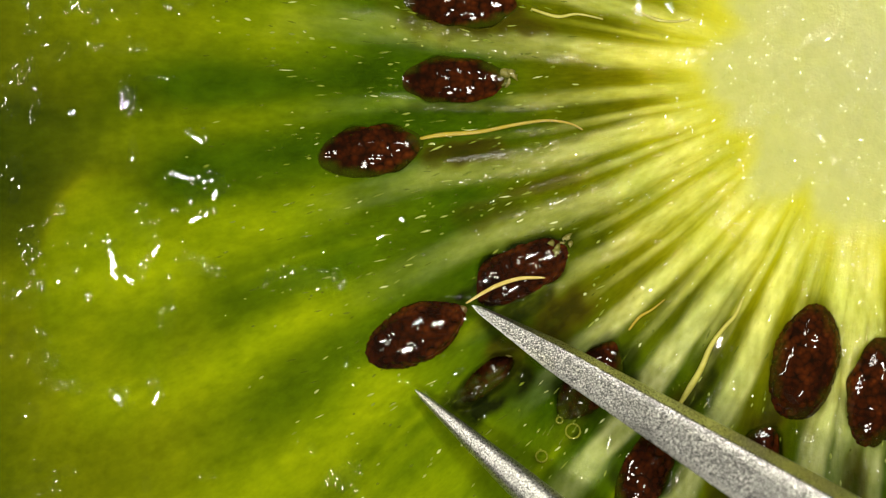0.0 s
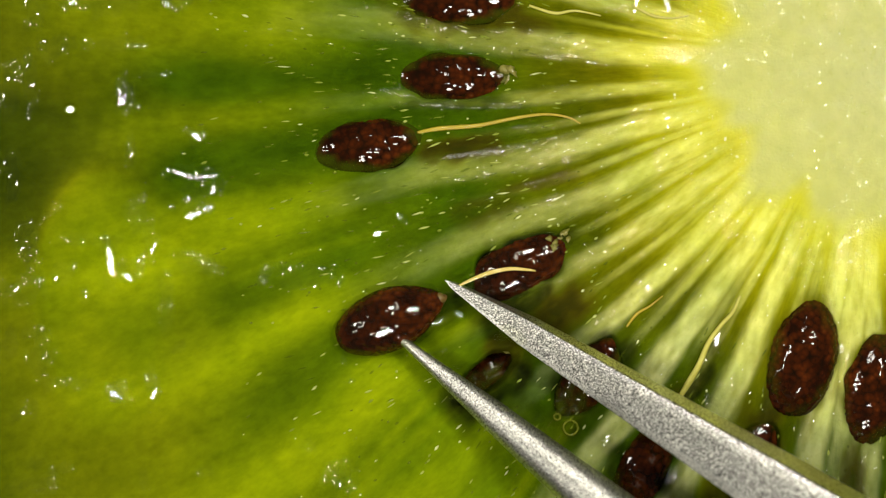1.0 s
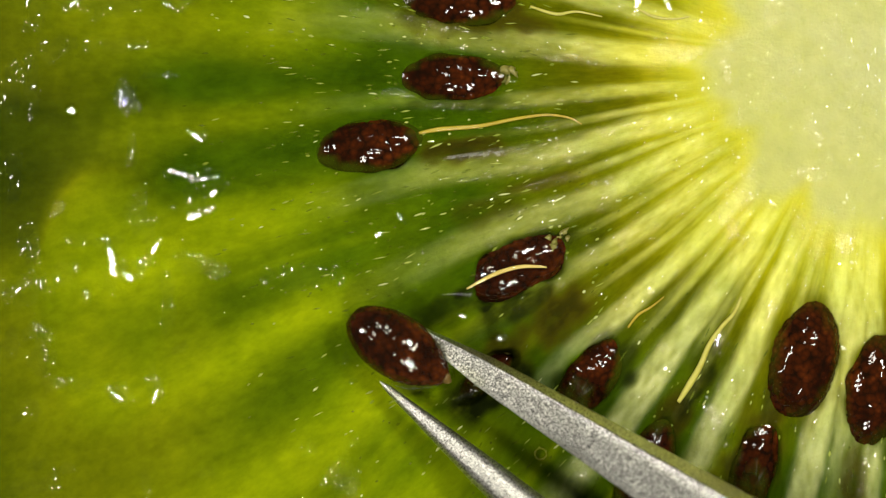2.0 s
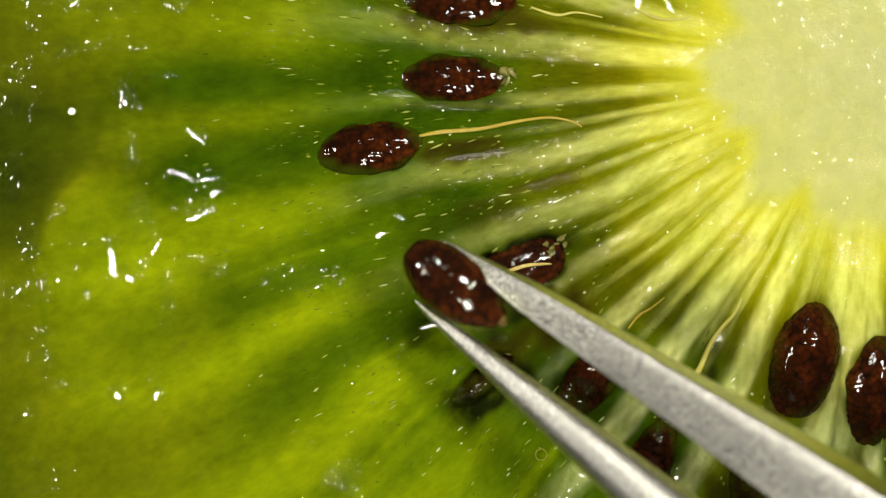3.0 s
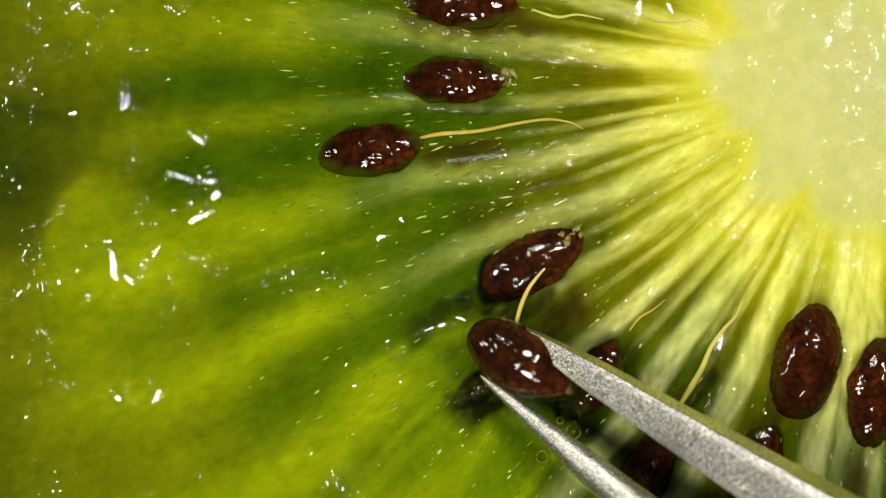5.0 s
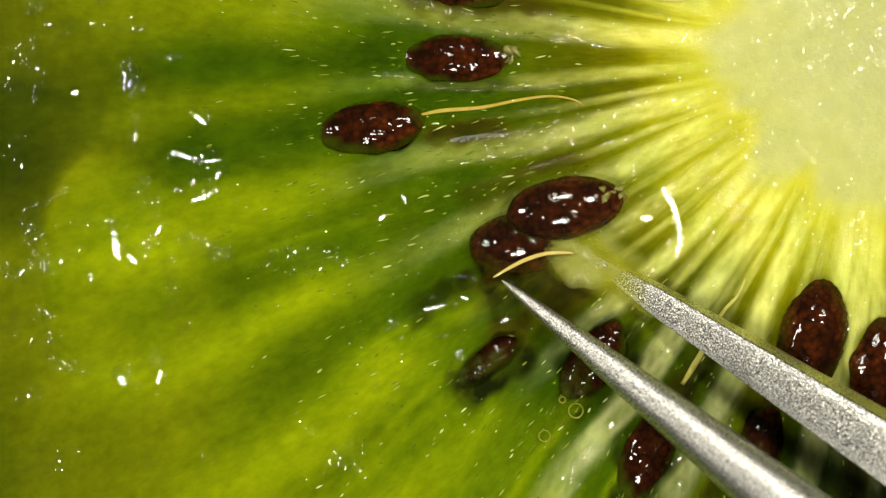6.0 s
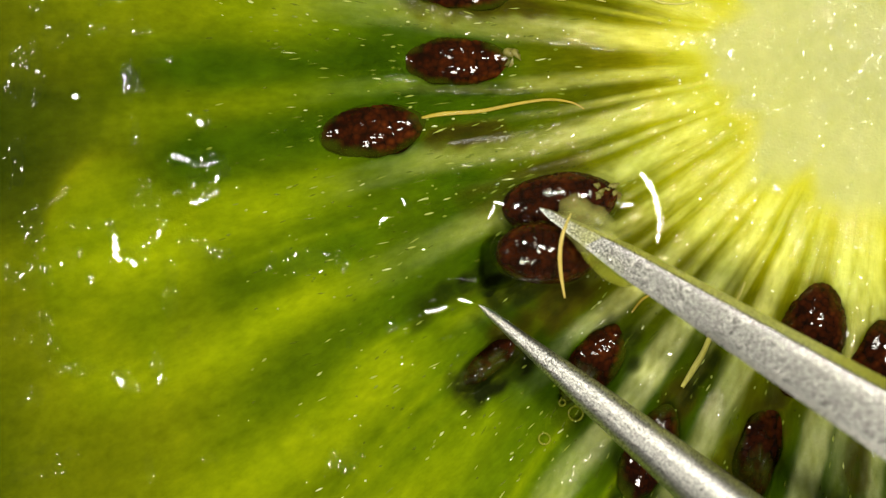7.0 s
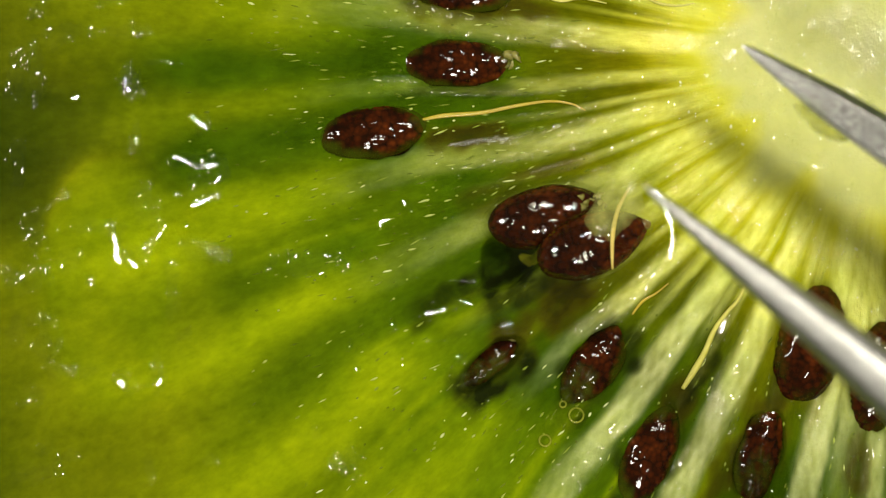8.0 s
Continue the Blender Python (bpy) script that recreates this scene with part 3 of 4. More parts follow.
def veil_mesh(long, wide, seed, edge=0.0):
    """A thin ragged dome of flesh."""
    rng = random.Random(seed)
    rings, n = 8, 48
    ph = [rng.uniform(0, 6.28) for _ in range(3)]
    wob = [0.92 + 0.1 * math.sin(2 * 2 * math.pi * k / n + ph[0]) + 0.07 * math.sin(5 * 2 * math.pi * k / n + ph[1]) + 0.05 * math.sin(9 * 2 * math.pi * k / n + ph[2]) for k in range(n)]
    verts, faces = [], []
    for i in range(rings):
        q = 1 - i / (rings - 0.99)
        for k in range(n):
            b = 2 * math.pi * k / n
            verts.append((q * wob[k] * math.cos(b) * long / 2 * MM, q * wob[k] * math.sin(b) * wide / 2 * MM, 0.12 * (1 - q ** 2) * MM))
    for i in range(rings - 1):
        for k in range(n):
            a, b = i * n + k, i * n + (k + 1) % n
            faces.append((a, b, b + n, a + n))
    me = smooth_mesh("flesh_veil", verts, faces, VEIL)
    # thinning out to nothing at the rim
    layer = me.attributes.new("thickness", "FLOAT", "POINT")
    layer.data.foreach_set("value", [min(1.0, edge + 1.7 * (i // n) / (rings - 1)) for i in range(len(verts))])
    return me


def rim_veil_mesh(long, wide, taper, seed, full):
    """A soft film of flesh grown over the edge of a seed."""
    rng = random.Random(seed)
    rings, n = 12, 56
    ph = [rng.uniform(0, 6.28) for _ in range(5)]
    verts, faces, thick = [], [], []
    for i in range(rings):
        d = 0.56 + 0.42 * i / (rings - 1)
        for k in range(n):
            b = 2 * math.pi * k / n
            wob = 0.07 * math.sin(2 * b + ph[0]) + 0.06 * math.sin(3 * b + ph[1]) + 0.04 * math.sin(7 * b + ph[2]) + 0.03 * math.sin(11 * b + ph[3])
            slim = 1 - taper * 0.42 * max(0.0, d * math.cos(b)) ** 1.6
            rise = wide * 0.42 * math.sqrt(1 - d * d) * 1.04 + 0.015
            verts.append((d * math.cos(b) * long / 2 * MM, d * math.sin(b) * wide / 2 * slim * MM, rise * MM))
            up = min(1.0, max(0.0, (d + wob - 0.64) / 0.28))
            thick.append(full * up * up * (3 - 2 * up))
    for i in range(rings - 1):
        for k in range(n):
            a, b = i * n + k, i * n + (k + 1) % n
            faces.append((a, a + n, b + n, b))
    me = smooth_mesh("rim_veil", verts, faces, RIM)
    layer = me.attributes.new("thickness", "FLOAT", "POINT")
    layer.data.foreach_set("value", thick)
    return me


def dome_cloud(name, items, mat, height=0.55, lean=0.0, first_lean=0, sharp=0.0):
    """Many small half-lens shapes in one mesh: x, y, length, width, turn (mm, degrees), laid on the cut face."""
    arr = np.array(items)
    base = field(arr[:, 0], arr[:, 1])[0]
    verts, faces = [], []
    rings, n = 4, 10
    rng = random.Random(len(items))
    for i0, ((x, y, long, wide, turn), z0) in enumerate(zip(items, base)):
        lx, ly = GLINT_LEANS[(i0 + first_lean) % len(GLINT_LEANS)]
        lx, ly = lx - 0.0226 * (x + 8.3), ly - 0.0226 * (y + 3.4)
        loose = 0.05 if len(items) > 1 else 0.02
        lx, ly = -lean * (lx + rng.gauss(0, loose)), -lean * (ly + rng.gauss(0, loose))
        z0 += lean * 0.1 * wide
        c, s = math.cos(math.radians(turn)), math.sin(math.radians(turn))
        first = len(verts)
        for i in range(rings):
            q = 1 - i / rings
            for k in range(n):
                b = 2 * math.pi * k / n
                u, v = math.cos(b) * q * long / 2, math.sin(b) * q * wide / 2 * (1 - sharp * abs(math.cos(b)))
                dx, dy = u * c - v * s, u * s + v * c
                z = z0 - 0.004 + (1 - q * q) * wide * height + lx * dx + ly * dy
                verts.append(((x + dx) * MM, (y + dy) * MM, z * MM))
        verts.append((x * MM, y * MM, (z0 - 0.004 + wide * height) * MM))
        for i in range(rings - 1):
            for k in range(n):
                p, q = first + i * n + k, first + i * n + (k + 1) % n
                faces.append((p, q, q + n, p + n))
        for k in range(n):
            faces.append((first + (rings - 1) * n + k, first + (rings - 1) * n + (k + 1) % n, len(verts) - 1))
    return smooth_mesh(name, verts, faces, mat)


def kiwifruit():
    fruit = new("kiwifruit_half")
    tagged(fruit, "halved green kiwifruit, wet cut face upward, pale core", "fruit")
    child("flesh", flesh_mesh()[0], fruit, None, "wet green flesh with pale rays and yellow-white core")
    child("skin", skin_mesh(), fruit, None, "brown hairy skin")
    made = []
    for i, (x, y, turn, long, wide, z, taper) in enumerate(SEEDS):
        ob = child("seed", seed_mesh(long * (1.22 if i < 3 else 1.12), wide * 1.14, taper, 3.1 * i), fruit, pose(x * MM, y * MM, (z - 0.24) * MM, random.uniform(-8, 8), 0, turn))
        child("rim_veil", rim_veil_mesh(long * (1.22 if i < 3 else 1.12), wide * 1.14, taper, 31 + i, 0.85 if i < 7 else 0.35), ob, None, "translucent green flesh grown over the seed's edge")
        child("hilum", hilum_mesh(0.5), ob, pose((long / 2 - 0.05) * MM, 0, 0.05 * MM))
        for k in range(6 if i == 0 else 3 if i == 3 else 0):
            child("membrane_flake", flake_mesh(7 * i + k), ob,
                  pose((long / 2 + random.uniform(-0.3, 0.1)) * MM, random.uniform(-0.2, 0.2) * MM, random.uniform(0.26, 0.34) * MM, 0, 15, random.uniform(-60, 60)))
        made.append(ob)
    stalks = []
    # yellow stalks of seeds, lying on the flesh
    for pts, r, mat in (
        ([(-8.78, -1.28), (-8.35, -1.2), (-7.6, -1.14), (-6.9, -1.0), (-6.3, -0.92), (-5.85, -0.98), (-5.6, -1.1)], 0.042, FIBRE),
        ([(-3.72, -6.45), (-3.5, -6.1), (-3.3, -5.75), (-3.1, -5.3), (-2.85, -4.95), (-2.64, -4.71), (-2.5, -4.4)], 0.06, PITH),
        ([(-4.7, -5.0), (-4.5, -4.75), (-4.25, -4.6), (-4.0, -4.4)], 0.03, FIBRE),
        ([(-6.6, 1.25), (-6.1, 1.1), (-5.7, 1.15), (-5.2, 1.05)], 0.035, PITH),
        ([(-4.6, 1.25), (-4.2, 1.05), (-3.8, 1.0), (-3.5, 1.05)], 0.03, PITH),
    ):
        arr = np.array(pts)
        zs = field(arr[:, 0], arr[:, 1])[0]
        line = [(p[0], p[1], max(z, -0.1) + 0.02) for p, z in zip(pts, zs)]
        stalks.append(child("seed_stalk", smooth_mesh("seed_stalk", *tube(line, [r * (1.25 - 0.9 * k / (len(pts) - 1)) * (1.0 if k else 0.5) for k in range(len(pts))], 10, 0.6), mat), fruit))
    rng = random.Random(3)

    def clear_of_seeds(x, y):
        return all(math.hypot(x - s[0], y - s[1]) > 0.75 for s in SEEDS) and math.hypot(x + 7.3, y + 4.5) > 1.7

    spots = []
    for _ in range(3600):
        a, r = math.radians(rng.uniform(-14, 104)), rng.triangular(5.0, 14.0, 8.6)
        spots.append((a, -r * math.cos(a), -r * math.sin(a)))
    walls = field(np.array([p[1] for p in spots]), np.array([p[2] for p in spots]))[2]
    flecks = []
    for (a, x, y), wall in zip(spots, walls):
        if wall < 0.25 and len(flecks) < 1000 and (clear_of_seeds(x, y) or rng.random() < 0.08):
            flecks.append((x, y, 0.07 + 0.26 * rng.random() ** 2, rng.uniform(0.035, 0.075), 180 + math.degrees(a) + rng.uniform(-14, 14)))
    flecks.sort(key=lambda f: -f[2] * f[3])
    large, small = flecks[:220], flecks[220:]
    shapes = [dome_cloud("fleck", [(-9.0, -2.0, long, wide, 0)], FLECK, 0.3, 0, 0, 0.8) for long, wide in ((0.26, 0.045), (0.2, 0.055), (0.2, 0.04), (0.15, 0.05))]
    for me in shapes:
        me.transform(Matrix.Translation((9.0 * MM, 2.0 * MM, -field(np.array([-9.0]), np.array([-2.0]))[0][0] * MM)))
    heights = field(np.array([f[0] for f in large]), np.array([f[1] for f in large]))[0]
    for i, ((x, y, long, wide, turn), z) in enumerate(zip(large, heights)):
        child("fleck", shapes[i % 4], fruit, pose(x * MM, y * MM, z * MM, 0, 0, turn) @ Matrix.Diagonal((rng.uniform(0.6, 1.7), rng.uniform(0.6, 1.2), 1, 1)))
    tagged(child("pulp_grain", dome_cloud("pulp_grain", small, FLECK, 0.35, 0, 0, 0.8), fruit, None, "pale needle-like specks of pulp"), kind="stuff")
    # beads added and leaned to give the wet face its glints
    drops = []
    for _ in range(380):
        a, r = rng.uniform(0, 2 * math.pi), 4.2 * math.sqrt(rng.random())
        spread = rng.uniform(0.06, 0.22)
        for _ in range(rng.randint(4, 16)):
            wide = 0.019 + 0.045 * rng.random() ** 3
            drops.append((r * math.cos(a) + rng.gauss(0, spread * 0.6), r * math.sin(a) + rng.gauss(0, spread), wide * rng.uniform(1.2, 3.5), wide, 85 + rng.uniform(-30, 30)))
    for _ in range(480):
        a, r = math.radians(rng.uniform(-14, 104)), rng.triangular(4.0, 15.5, 8.0)
        wide = 0.016 + 0.045 * rng.random() ** 3
        drops.append((-r * math.cos(a), -r * math.sin(a), wide * rng.uniform(1.5, 5.0), wide, 180 + math.degrees(a) + rng.gauss(0, 16)))
    for a0, r0, r1, wide0, strong in RAYS:
        for _ in range(int(150 * strong)):
            r = rng.uniform(r0 + 0.3, r1 - 0.8)
            a, wide = math.radians(a0) + rng.gauss(0, 0.5) * wide0 * 0.7 / r, 0.012 + 0.03 * rng.random() ** 2
            drops.append((-r * math.cos(a), -r * math.sin(a), wide * rng.uniform(1.0, 2.5), wide, rng.uniform(0, 180)))
    drops = [d for d in drops if math.hypot(d[0] + 7.6, d[1] + 4.5) > 1.3 or rng.random() < 0.25]
    tagged(child("juice_spatter", dome_cloud("juice_spatter", drops, JUICE, 0.035, 1.0), fruit, None, "tiny clear beads of juice"), kind="stuff")
    for x, y, r in ((-5.79, -6.96, 0.14), (-6.4, -7.45, 0.11), (-6.05, -6.75, 0.06)):
        verts, faces, m, n = [], [], 28, 8
        for i in range(m):
            for k in range(n):
                a, b = 2 * math.pi * i / m, 2 * math.pi * k / n
                q = r + 0.022 * math.cos(b)
                verts.append((q * math.cos(a) * MM, q * math.sin(a) * MM, 0.022 * math.sin(b) * MM))
                faces.append((i * n + k, (i + 1) % m * n + k, (i + 1) % m * n + (k + 1) % n, i * n + (k + 1) % n))
        z = max(-0.05, field(np.array([x]), np.array([y]))[0][0])
        child("bubble", smooth_mesh("bubble", verts, faces, FILM), fruit, pose(x * MM, y * MM, (z + 0.05) * MM), "small round bubble rim in the juice")
    # thin veils of flesh over half-hidden seeds
    for x, y, z, turn, long, wide in ((-7.65, -6.12, 0.02, 36, 1.5, 0.6), (-5.75, -6.4, 0.2, 52, 1.1, 0.8), (-2.3, -8.1, 0.2, 74, 1.3, 0.7)):
        child("flesh_veil", veil_mesh(long, wide, int(-x * 10)), fruit, pose(x * MM, y * MM, z * MM, 0, 0, turn))
    clumps = []
    for _ in range(90):
        a, r = math.radians(rng.uniform(-20, 105)), rng.gauss(3.4, 0.3)
        wide = 0.025 + 0.07 * rng.random() ** 2
        clumps.append((-r * math.cos(a), -r * math.sin(a), wide * rng.uniform(1.0, 1.6), wide, rng.uniform(0, 180)))
    tagged(child("core_grain", dome_cloud("core_grain", clumps, CLUMP, 0.08), fruit, None, "pale grains at the rim of the core"), kind="stuff")
    # larger smears of juice, leaned to make glints, on the outer flesh, then among the seeds
    smears = [
        (-14.45, -0.55, 0.62, 0.34, 75), (-14.35, -1.6, 0.66, 0.28, 85), (-13.35, -2.0, 0.7, 0.34, -20), (-12.8, -2.05, 0.5, 0.3, 10),
        (-12.7, -2.3, 0.5, 0.4, 60), (-12.95, -2.75, 0.7, 0.26, 25), (-14.72, -3.55, 0.95, 0.36, 100), (-14.4, -3.95, 0.5, 0.4, 130),
        (-13.8, -3.3, 0.6, 0.22, 65), (-13.1, -1.25, 0.5, 0.24, -40), (-15.5, -0.75, 0.3, 0.3, 0), (-14.6, -6.3, 0.5, 0.4, 140), (-13.85, -6.2, 0.5, 0.22, 75),
    ]
    smears += [
        (-9.5, -3.15, 0.36, 0.3, 30), (-9.1, -2.85, 0.4, 0.26, -50), (-4.5, 1.35, 0.5, 0.3, 80), (-3.9, 1.3, 0.5, 0.3, -60), (-8.36, -4.9, 0.8, 0.2, 15),
        (-8.1, -5.85, 0.5, 0.2, 28), (-10.2, -5.65, 0.42, 0.17, 84), (-9.38, -5.18, 0.22, 0.2, 0), (-10.05, -6.05, 0.18, 0.16, 0), (-2.9, -5.15, 0.5, 0.3, 70),
        (-0.5, -5.35, 0.36, 0.3, 80), (-5.05, -7.1, 0.6, 0.26, 62), (-7.85, -4.78, 0.5, 0.16, -15), (-7.1, -5.15, 0.42, 0.3, 30),
    ]
    for x, y, long, wide, turn in smears:
        child("juice_smear", dome_cloud("juice_smear", [(x, y, long, wide * 0.8, turn)], JUICE, 0.04, 1.0, int(-x * 7)), fruit)
    return fruit, made, stalks


# ---- loose seeds, stalk thread and welling juice ----
def gel_coat_mesh(long, wide, taper, phase):
    """A clear jelly skin a little larger than its seed, drawn out at the pointed end."""
    rings, n = 28, 40
    verts, faces = [], []
    for i in range(rings + 1):
        a = math.pi * i / rings
        for k in range(n):
            b = 2 * math.pi * k / n
            x, q = -math.cos(a), math.sin(a) ** 0.92 * (1 - taper * 0.36 * max(0.0, -math.cos(a)) ** 1.6)
            swell = 1 + 0.05 * noise.noise(Vector((x * 1.3 + phase, math.cos(b) * q * 1.3, math.sin(b) * q * 1.3)))
            verts.append((x * (long / 2 + 0.12) * swell * MM, q * math.cos(b) * (wide / 2 + 0.07) * swell * MM, q * math.sin(b) * (wide * 0.42 + 0.05) * swell * MM))
    for i in range(rings):
        for k in range(n):
            a, b = i * n + k, i * n + (k + 1) % n
            faces.append((a, b, b + n, a + n))
    return smooth_mesh("gel_coat", verts, faces, JUICE)


def loose_seed(long, wide, taper, phase, label, flakes=0):
    ob = tagged(new("kiwi_seed", seed_mesh(long, wide, taper, phase, WET_SEED, 0.04)), label, "seed", "seeds being picked")
    child("hilum", hilum_mesh(0.7), ob, pose((long / 2 - 0.02) * MM, 0, 0))
    child("gel_coat", gel_coat_mesh(long, wide, taper, phase), ob, None, "clear slippery jelly round the seed")
    for k in range(flakes):
        child("membrane_flake", flake_mesh(90 + k), ob,
              pose((long / 2 - random.uniform(0.0, 0.42)) * MM, random.uniform(-0.02, 0.24) * MM, random.uniform(0.30, 0.40) * MM, 0, 20, random.uniform(-60, 60)) @ Matrix.Scale(random.uniform(0.35, 0.75), 4))
    return ob


def stalk_thread():
    line = [(-0.8, -0.1, 0), (-0.45, 0.0, 0.03), (-0.1, 0.07, 0.05), (0.3, 0.08, 0.05), (0.65, 0.0, 0.02), (0.8, -0.05, 0)]
    ob = tagged(new("stalk_thread", smooth_mesh("stalk_thread", *tube(line, [0.016, 0.034, 0.042, 0.038, 0.028, 0.01], 12, 0.6), CREAM)),
                  "thin yellow seed stalk, wet, lying on a seed", "fibre")
    return ob


def welling_juice():
    rings, n = 14, 56
    verts, faces = [], []
    for i in range(rings):
        k0 = i / (rings - 1)
        for k in range(n):
            b = 2 * math.pi * k / n
            r = 1 - k0 * 0.999
            wob = 1 + 0.07 * math.sin(3 * b + 0.5) + 0.05 * math.sin(5 * b)
            z = 0.40 * (1 - r ** 3)
            verts.append((1.75 * r * wob * math.cos(b) * MM, 1.2 * r * wob * math.sin(b) * MM, z * MM))
    for i in range(rings - 1):
        for k in range(n):
            a, b = i * n + k, i * n + (k + 1) % n
            faces.append((a, b, b + n, a + n))
    ob = tagged(new("juice_pool", smooth_mesh("juice_pool", verts, faces, JUICE)), "clear juice welling up round loosened seeds", "juice")
    # leaned slivers added to make the bright glints at the pool's swollen edges
    for x, y, long, wide, turn, lx, ly in ((1.55, 0.25, 1.4, 0.24, 102, 0.143, 0.131), (-1.62, 0.2, 0.5, 0.17, 70, -0.44, 0.06),
                                           (1.05, -0.75, 0.3, 0.14, 40, 0.06, -0.26)):
        verts, faces = [], []
        c, s, n, rings = math.cos(radians(turn)), math.sin(radians(turn)), 20, 4
        for i in range(rings):
            q = 1 - i / (rings - 0.99)
            for k in range(n):
                b = 2 * math.pi * k / n
                u, v = q * math.cos(b) * long / 2, q * math.sin(b) * wide / 2
                v += 0.35 * u * u
                dx, dy = u * c - v * s, u * s + v * c
                verts.append((dx * MM, dy * MM, ((1 - q * q) * 0.006 - lx * dx - ly * dy) * MM))
        for i in range(rings - 1):
            for k in range(n):
                a, b = i * n + k, i * n + (k + 1) % n
                faces.append((a, b, b + n, a + n))
        child("meniscus", smooth_mesh("meniscus", verts, faces, JUICE), ob, pose(x * MM, y * MM, 0.12 * MM))
    return ob


def flesh_flap():
    ob = tagged(new("flesh_flap", veil_mesh(3.8, 1.5, 5)), "soft yellow-green flesh pushed up over the tweezers' tip", "fruit flesh")
    ob.data.materials[0] = FLAP
    return ob


def murky_film():
    ob = tagged(new("juice_film", veil_mesh(3.6, 2.3, 14)), "thin murky green juice drawn over loosened seeds", "juice")
    ob.data.materials[0] = MURK
    return ob


def flesh_shred():
    ob = tagged(new("flesh_shred", veil_mesh(1.45, 1.0, 9, 0.35)), "pale translucent shred of flesh clinging to a picked seed", "fruit flesh")
    ob.data.materials[0] = SHRED
    return ob


# ---- tweezers ----
# section of the flat-ground arm, in widths: a broad grainy face, a polished bevel along one side, a narrow edge along the other
FACETS = [(0.5, -0.12), (0.49, -0.08), (0.33, 0.19), (0.315, 0.21), (0.28, 0.224), (0.1, 0.236), (-0.1, 0.235), (-0.33, 0.222),
          (-0.37, 0.22), (-0.49, 0.197), (-0.5, 0.18), (-0.48, 0.12), (-0.34, -0.24), (0.3, -0.28), (0.46, -0.2)]


def arm_width(d, flat):
    """Width (mm) at a distance from the tip: quickly to a lance shape, then slowly wider, narrower again at the rear."""
    if flat:
        near = 0.10 + 0.27 * d if d < 1.9 else 0.613 + 0.125 * (d - 1.9)
    else:
        near = 0.10 + 0.19 * d if d < 2.5 else 0.575 + 0.145 * (d - 2.5)
    return min(near, 0.75 + 0.075 * d, 9.0 - 0.03 * d) if d < 60 else 5.2


def arm_mesh(name, inward, flat):
    """One arm from its tip at the origin along +x, 108 mm long, bowing towards the other arm at the rear."""
    rings, n = 76, len(FACETS) if flat else 24
    verts, faces = [], []
    for i in range(rings + 1):
        d = 108.0 * (i / rings) ** 2.4
        wide = arm_width(d, flat)
        thick = wide * 0.86 if d < 8 else max(1.2, wide * 0.58 - 0.02 * d)
        blunt = 1 - 0.75 * math.exp(-(d / 0.12) ** 2)
        wide, thick = wide * blunt, thick * blunt
        bow = inward * (0.0 if d < 12 else 17.0 * ((d - 12) / 96) ** 1.6)
        for k in range(n):
            if flat:
                verts.append((d * MM, (bow + FACETS[k][0] * wide) * MM, FACETS[k][1] * wide * MM))
                continue
            a = 2 * math.pi * (k + 0.5) / n
            verts.append((d * MM, (bow + math.cos(a) * wide / 2) * MM, math.sin(a) * thick / 2 * MM))
    for i in range(rings):
        for k in range(n):
            a, b = i * n + k, i * n + (k + 1) % n
            faces.append((a, b, b + n, a + n))
    faces.append(tuple(reversed(range(n))))
    faces.append(tuple(range(rings * n, rings * n + n)))
    me = smooth_mesh(name, verts, faces, STEEL if flat else ROUND)
    if flat:
        me.materials.append(BEVEL)
        for p in me.polygons:
            k = p.index % n
            if k in (0, 1, 8) and p.index < rings * n:
                p.material_index, p.use_smooth = 1, False
    return me


def tweezers():
    ob = tagged(new("tweezers"), "pointed grey steel tweezers, open, with grainy blasted arms", "tweezers")
    upper = child("upper_arm", arm_mesh("upper_arm", -1, True), ob)
    drop = bmesh.new()
    bmesh.ops.create_icosphere(drop, subdivisions=3, radius=0.16 * MM)
    for v in drop.verts:
        v.co = Vector((v.co.x * 2.6, v.co.y, v.co.z * 0.8)) * (1 + 0.15 * noise.noise(v.co / (0.2 * MM)))
    bead = bpy.data.meshes.new("juice_drop")
    drop.to_mesh(bead)
    drop.free()
    bead.materials.append(JUICE)
    bead.polygons.foreach_set("use_smooth", [True] * len(bead.polygons))
    child("juice_drop", bead, upper, pose(1.75 * MM, -0.2 * MM, 0.05 * MM))
    scrap_bm = bmesh.new()
    bmesh.ops.create_icosphere(scrap_bm, subdivisions=4, radius=0.17 * MM)
    for v in scrap_bm.verts:
        v.co = Vector((v.co.x * 3.6, v.co.y * (1.5 - 0.9 * (v.co.x < 0) * abs(v.co.x) / (0.17 * MM)), v.co.z * 0.7)) * (1 + 0.12 * noise.noise(v.co / (0.12 * MM)))
    scrap_me = bpy.data.meshes.new("juice_film")
    scrap_bm.to_mesh(scrap_me)
    scrap_bm.free()
    scrap_me.materials.append(FILM)
    scrap_me.polygons.foreach_set("use_smooth", [True] * len(scrap_me.polygons))
    scrap = child("juice_film", scrap_me, upper, pose(1.9 * MM, -0.03 * MM, -0.1 * MM), "yellow-green juice clinging to the steel")
    lower = child("lower_arm", arm_mesh("lower_arm", 1, False), ob)
    child("juice_drop", bead, lower, pose(0.3 * MM, 0.03 * MM, 0.06 * MM) @ Matrix.Scale(0.7, 4))
    return ob, upper, lower, scrap


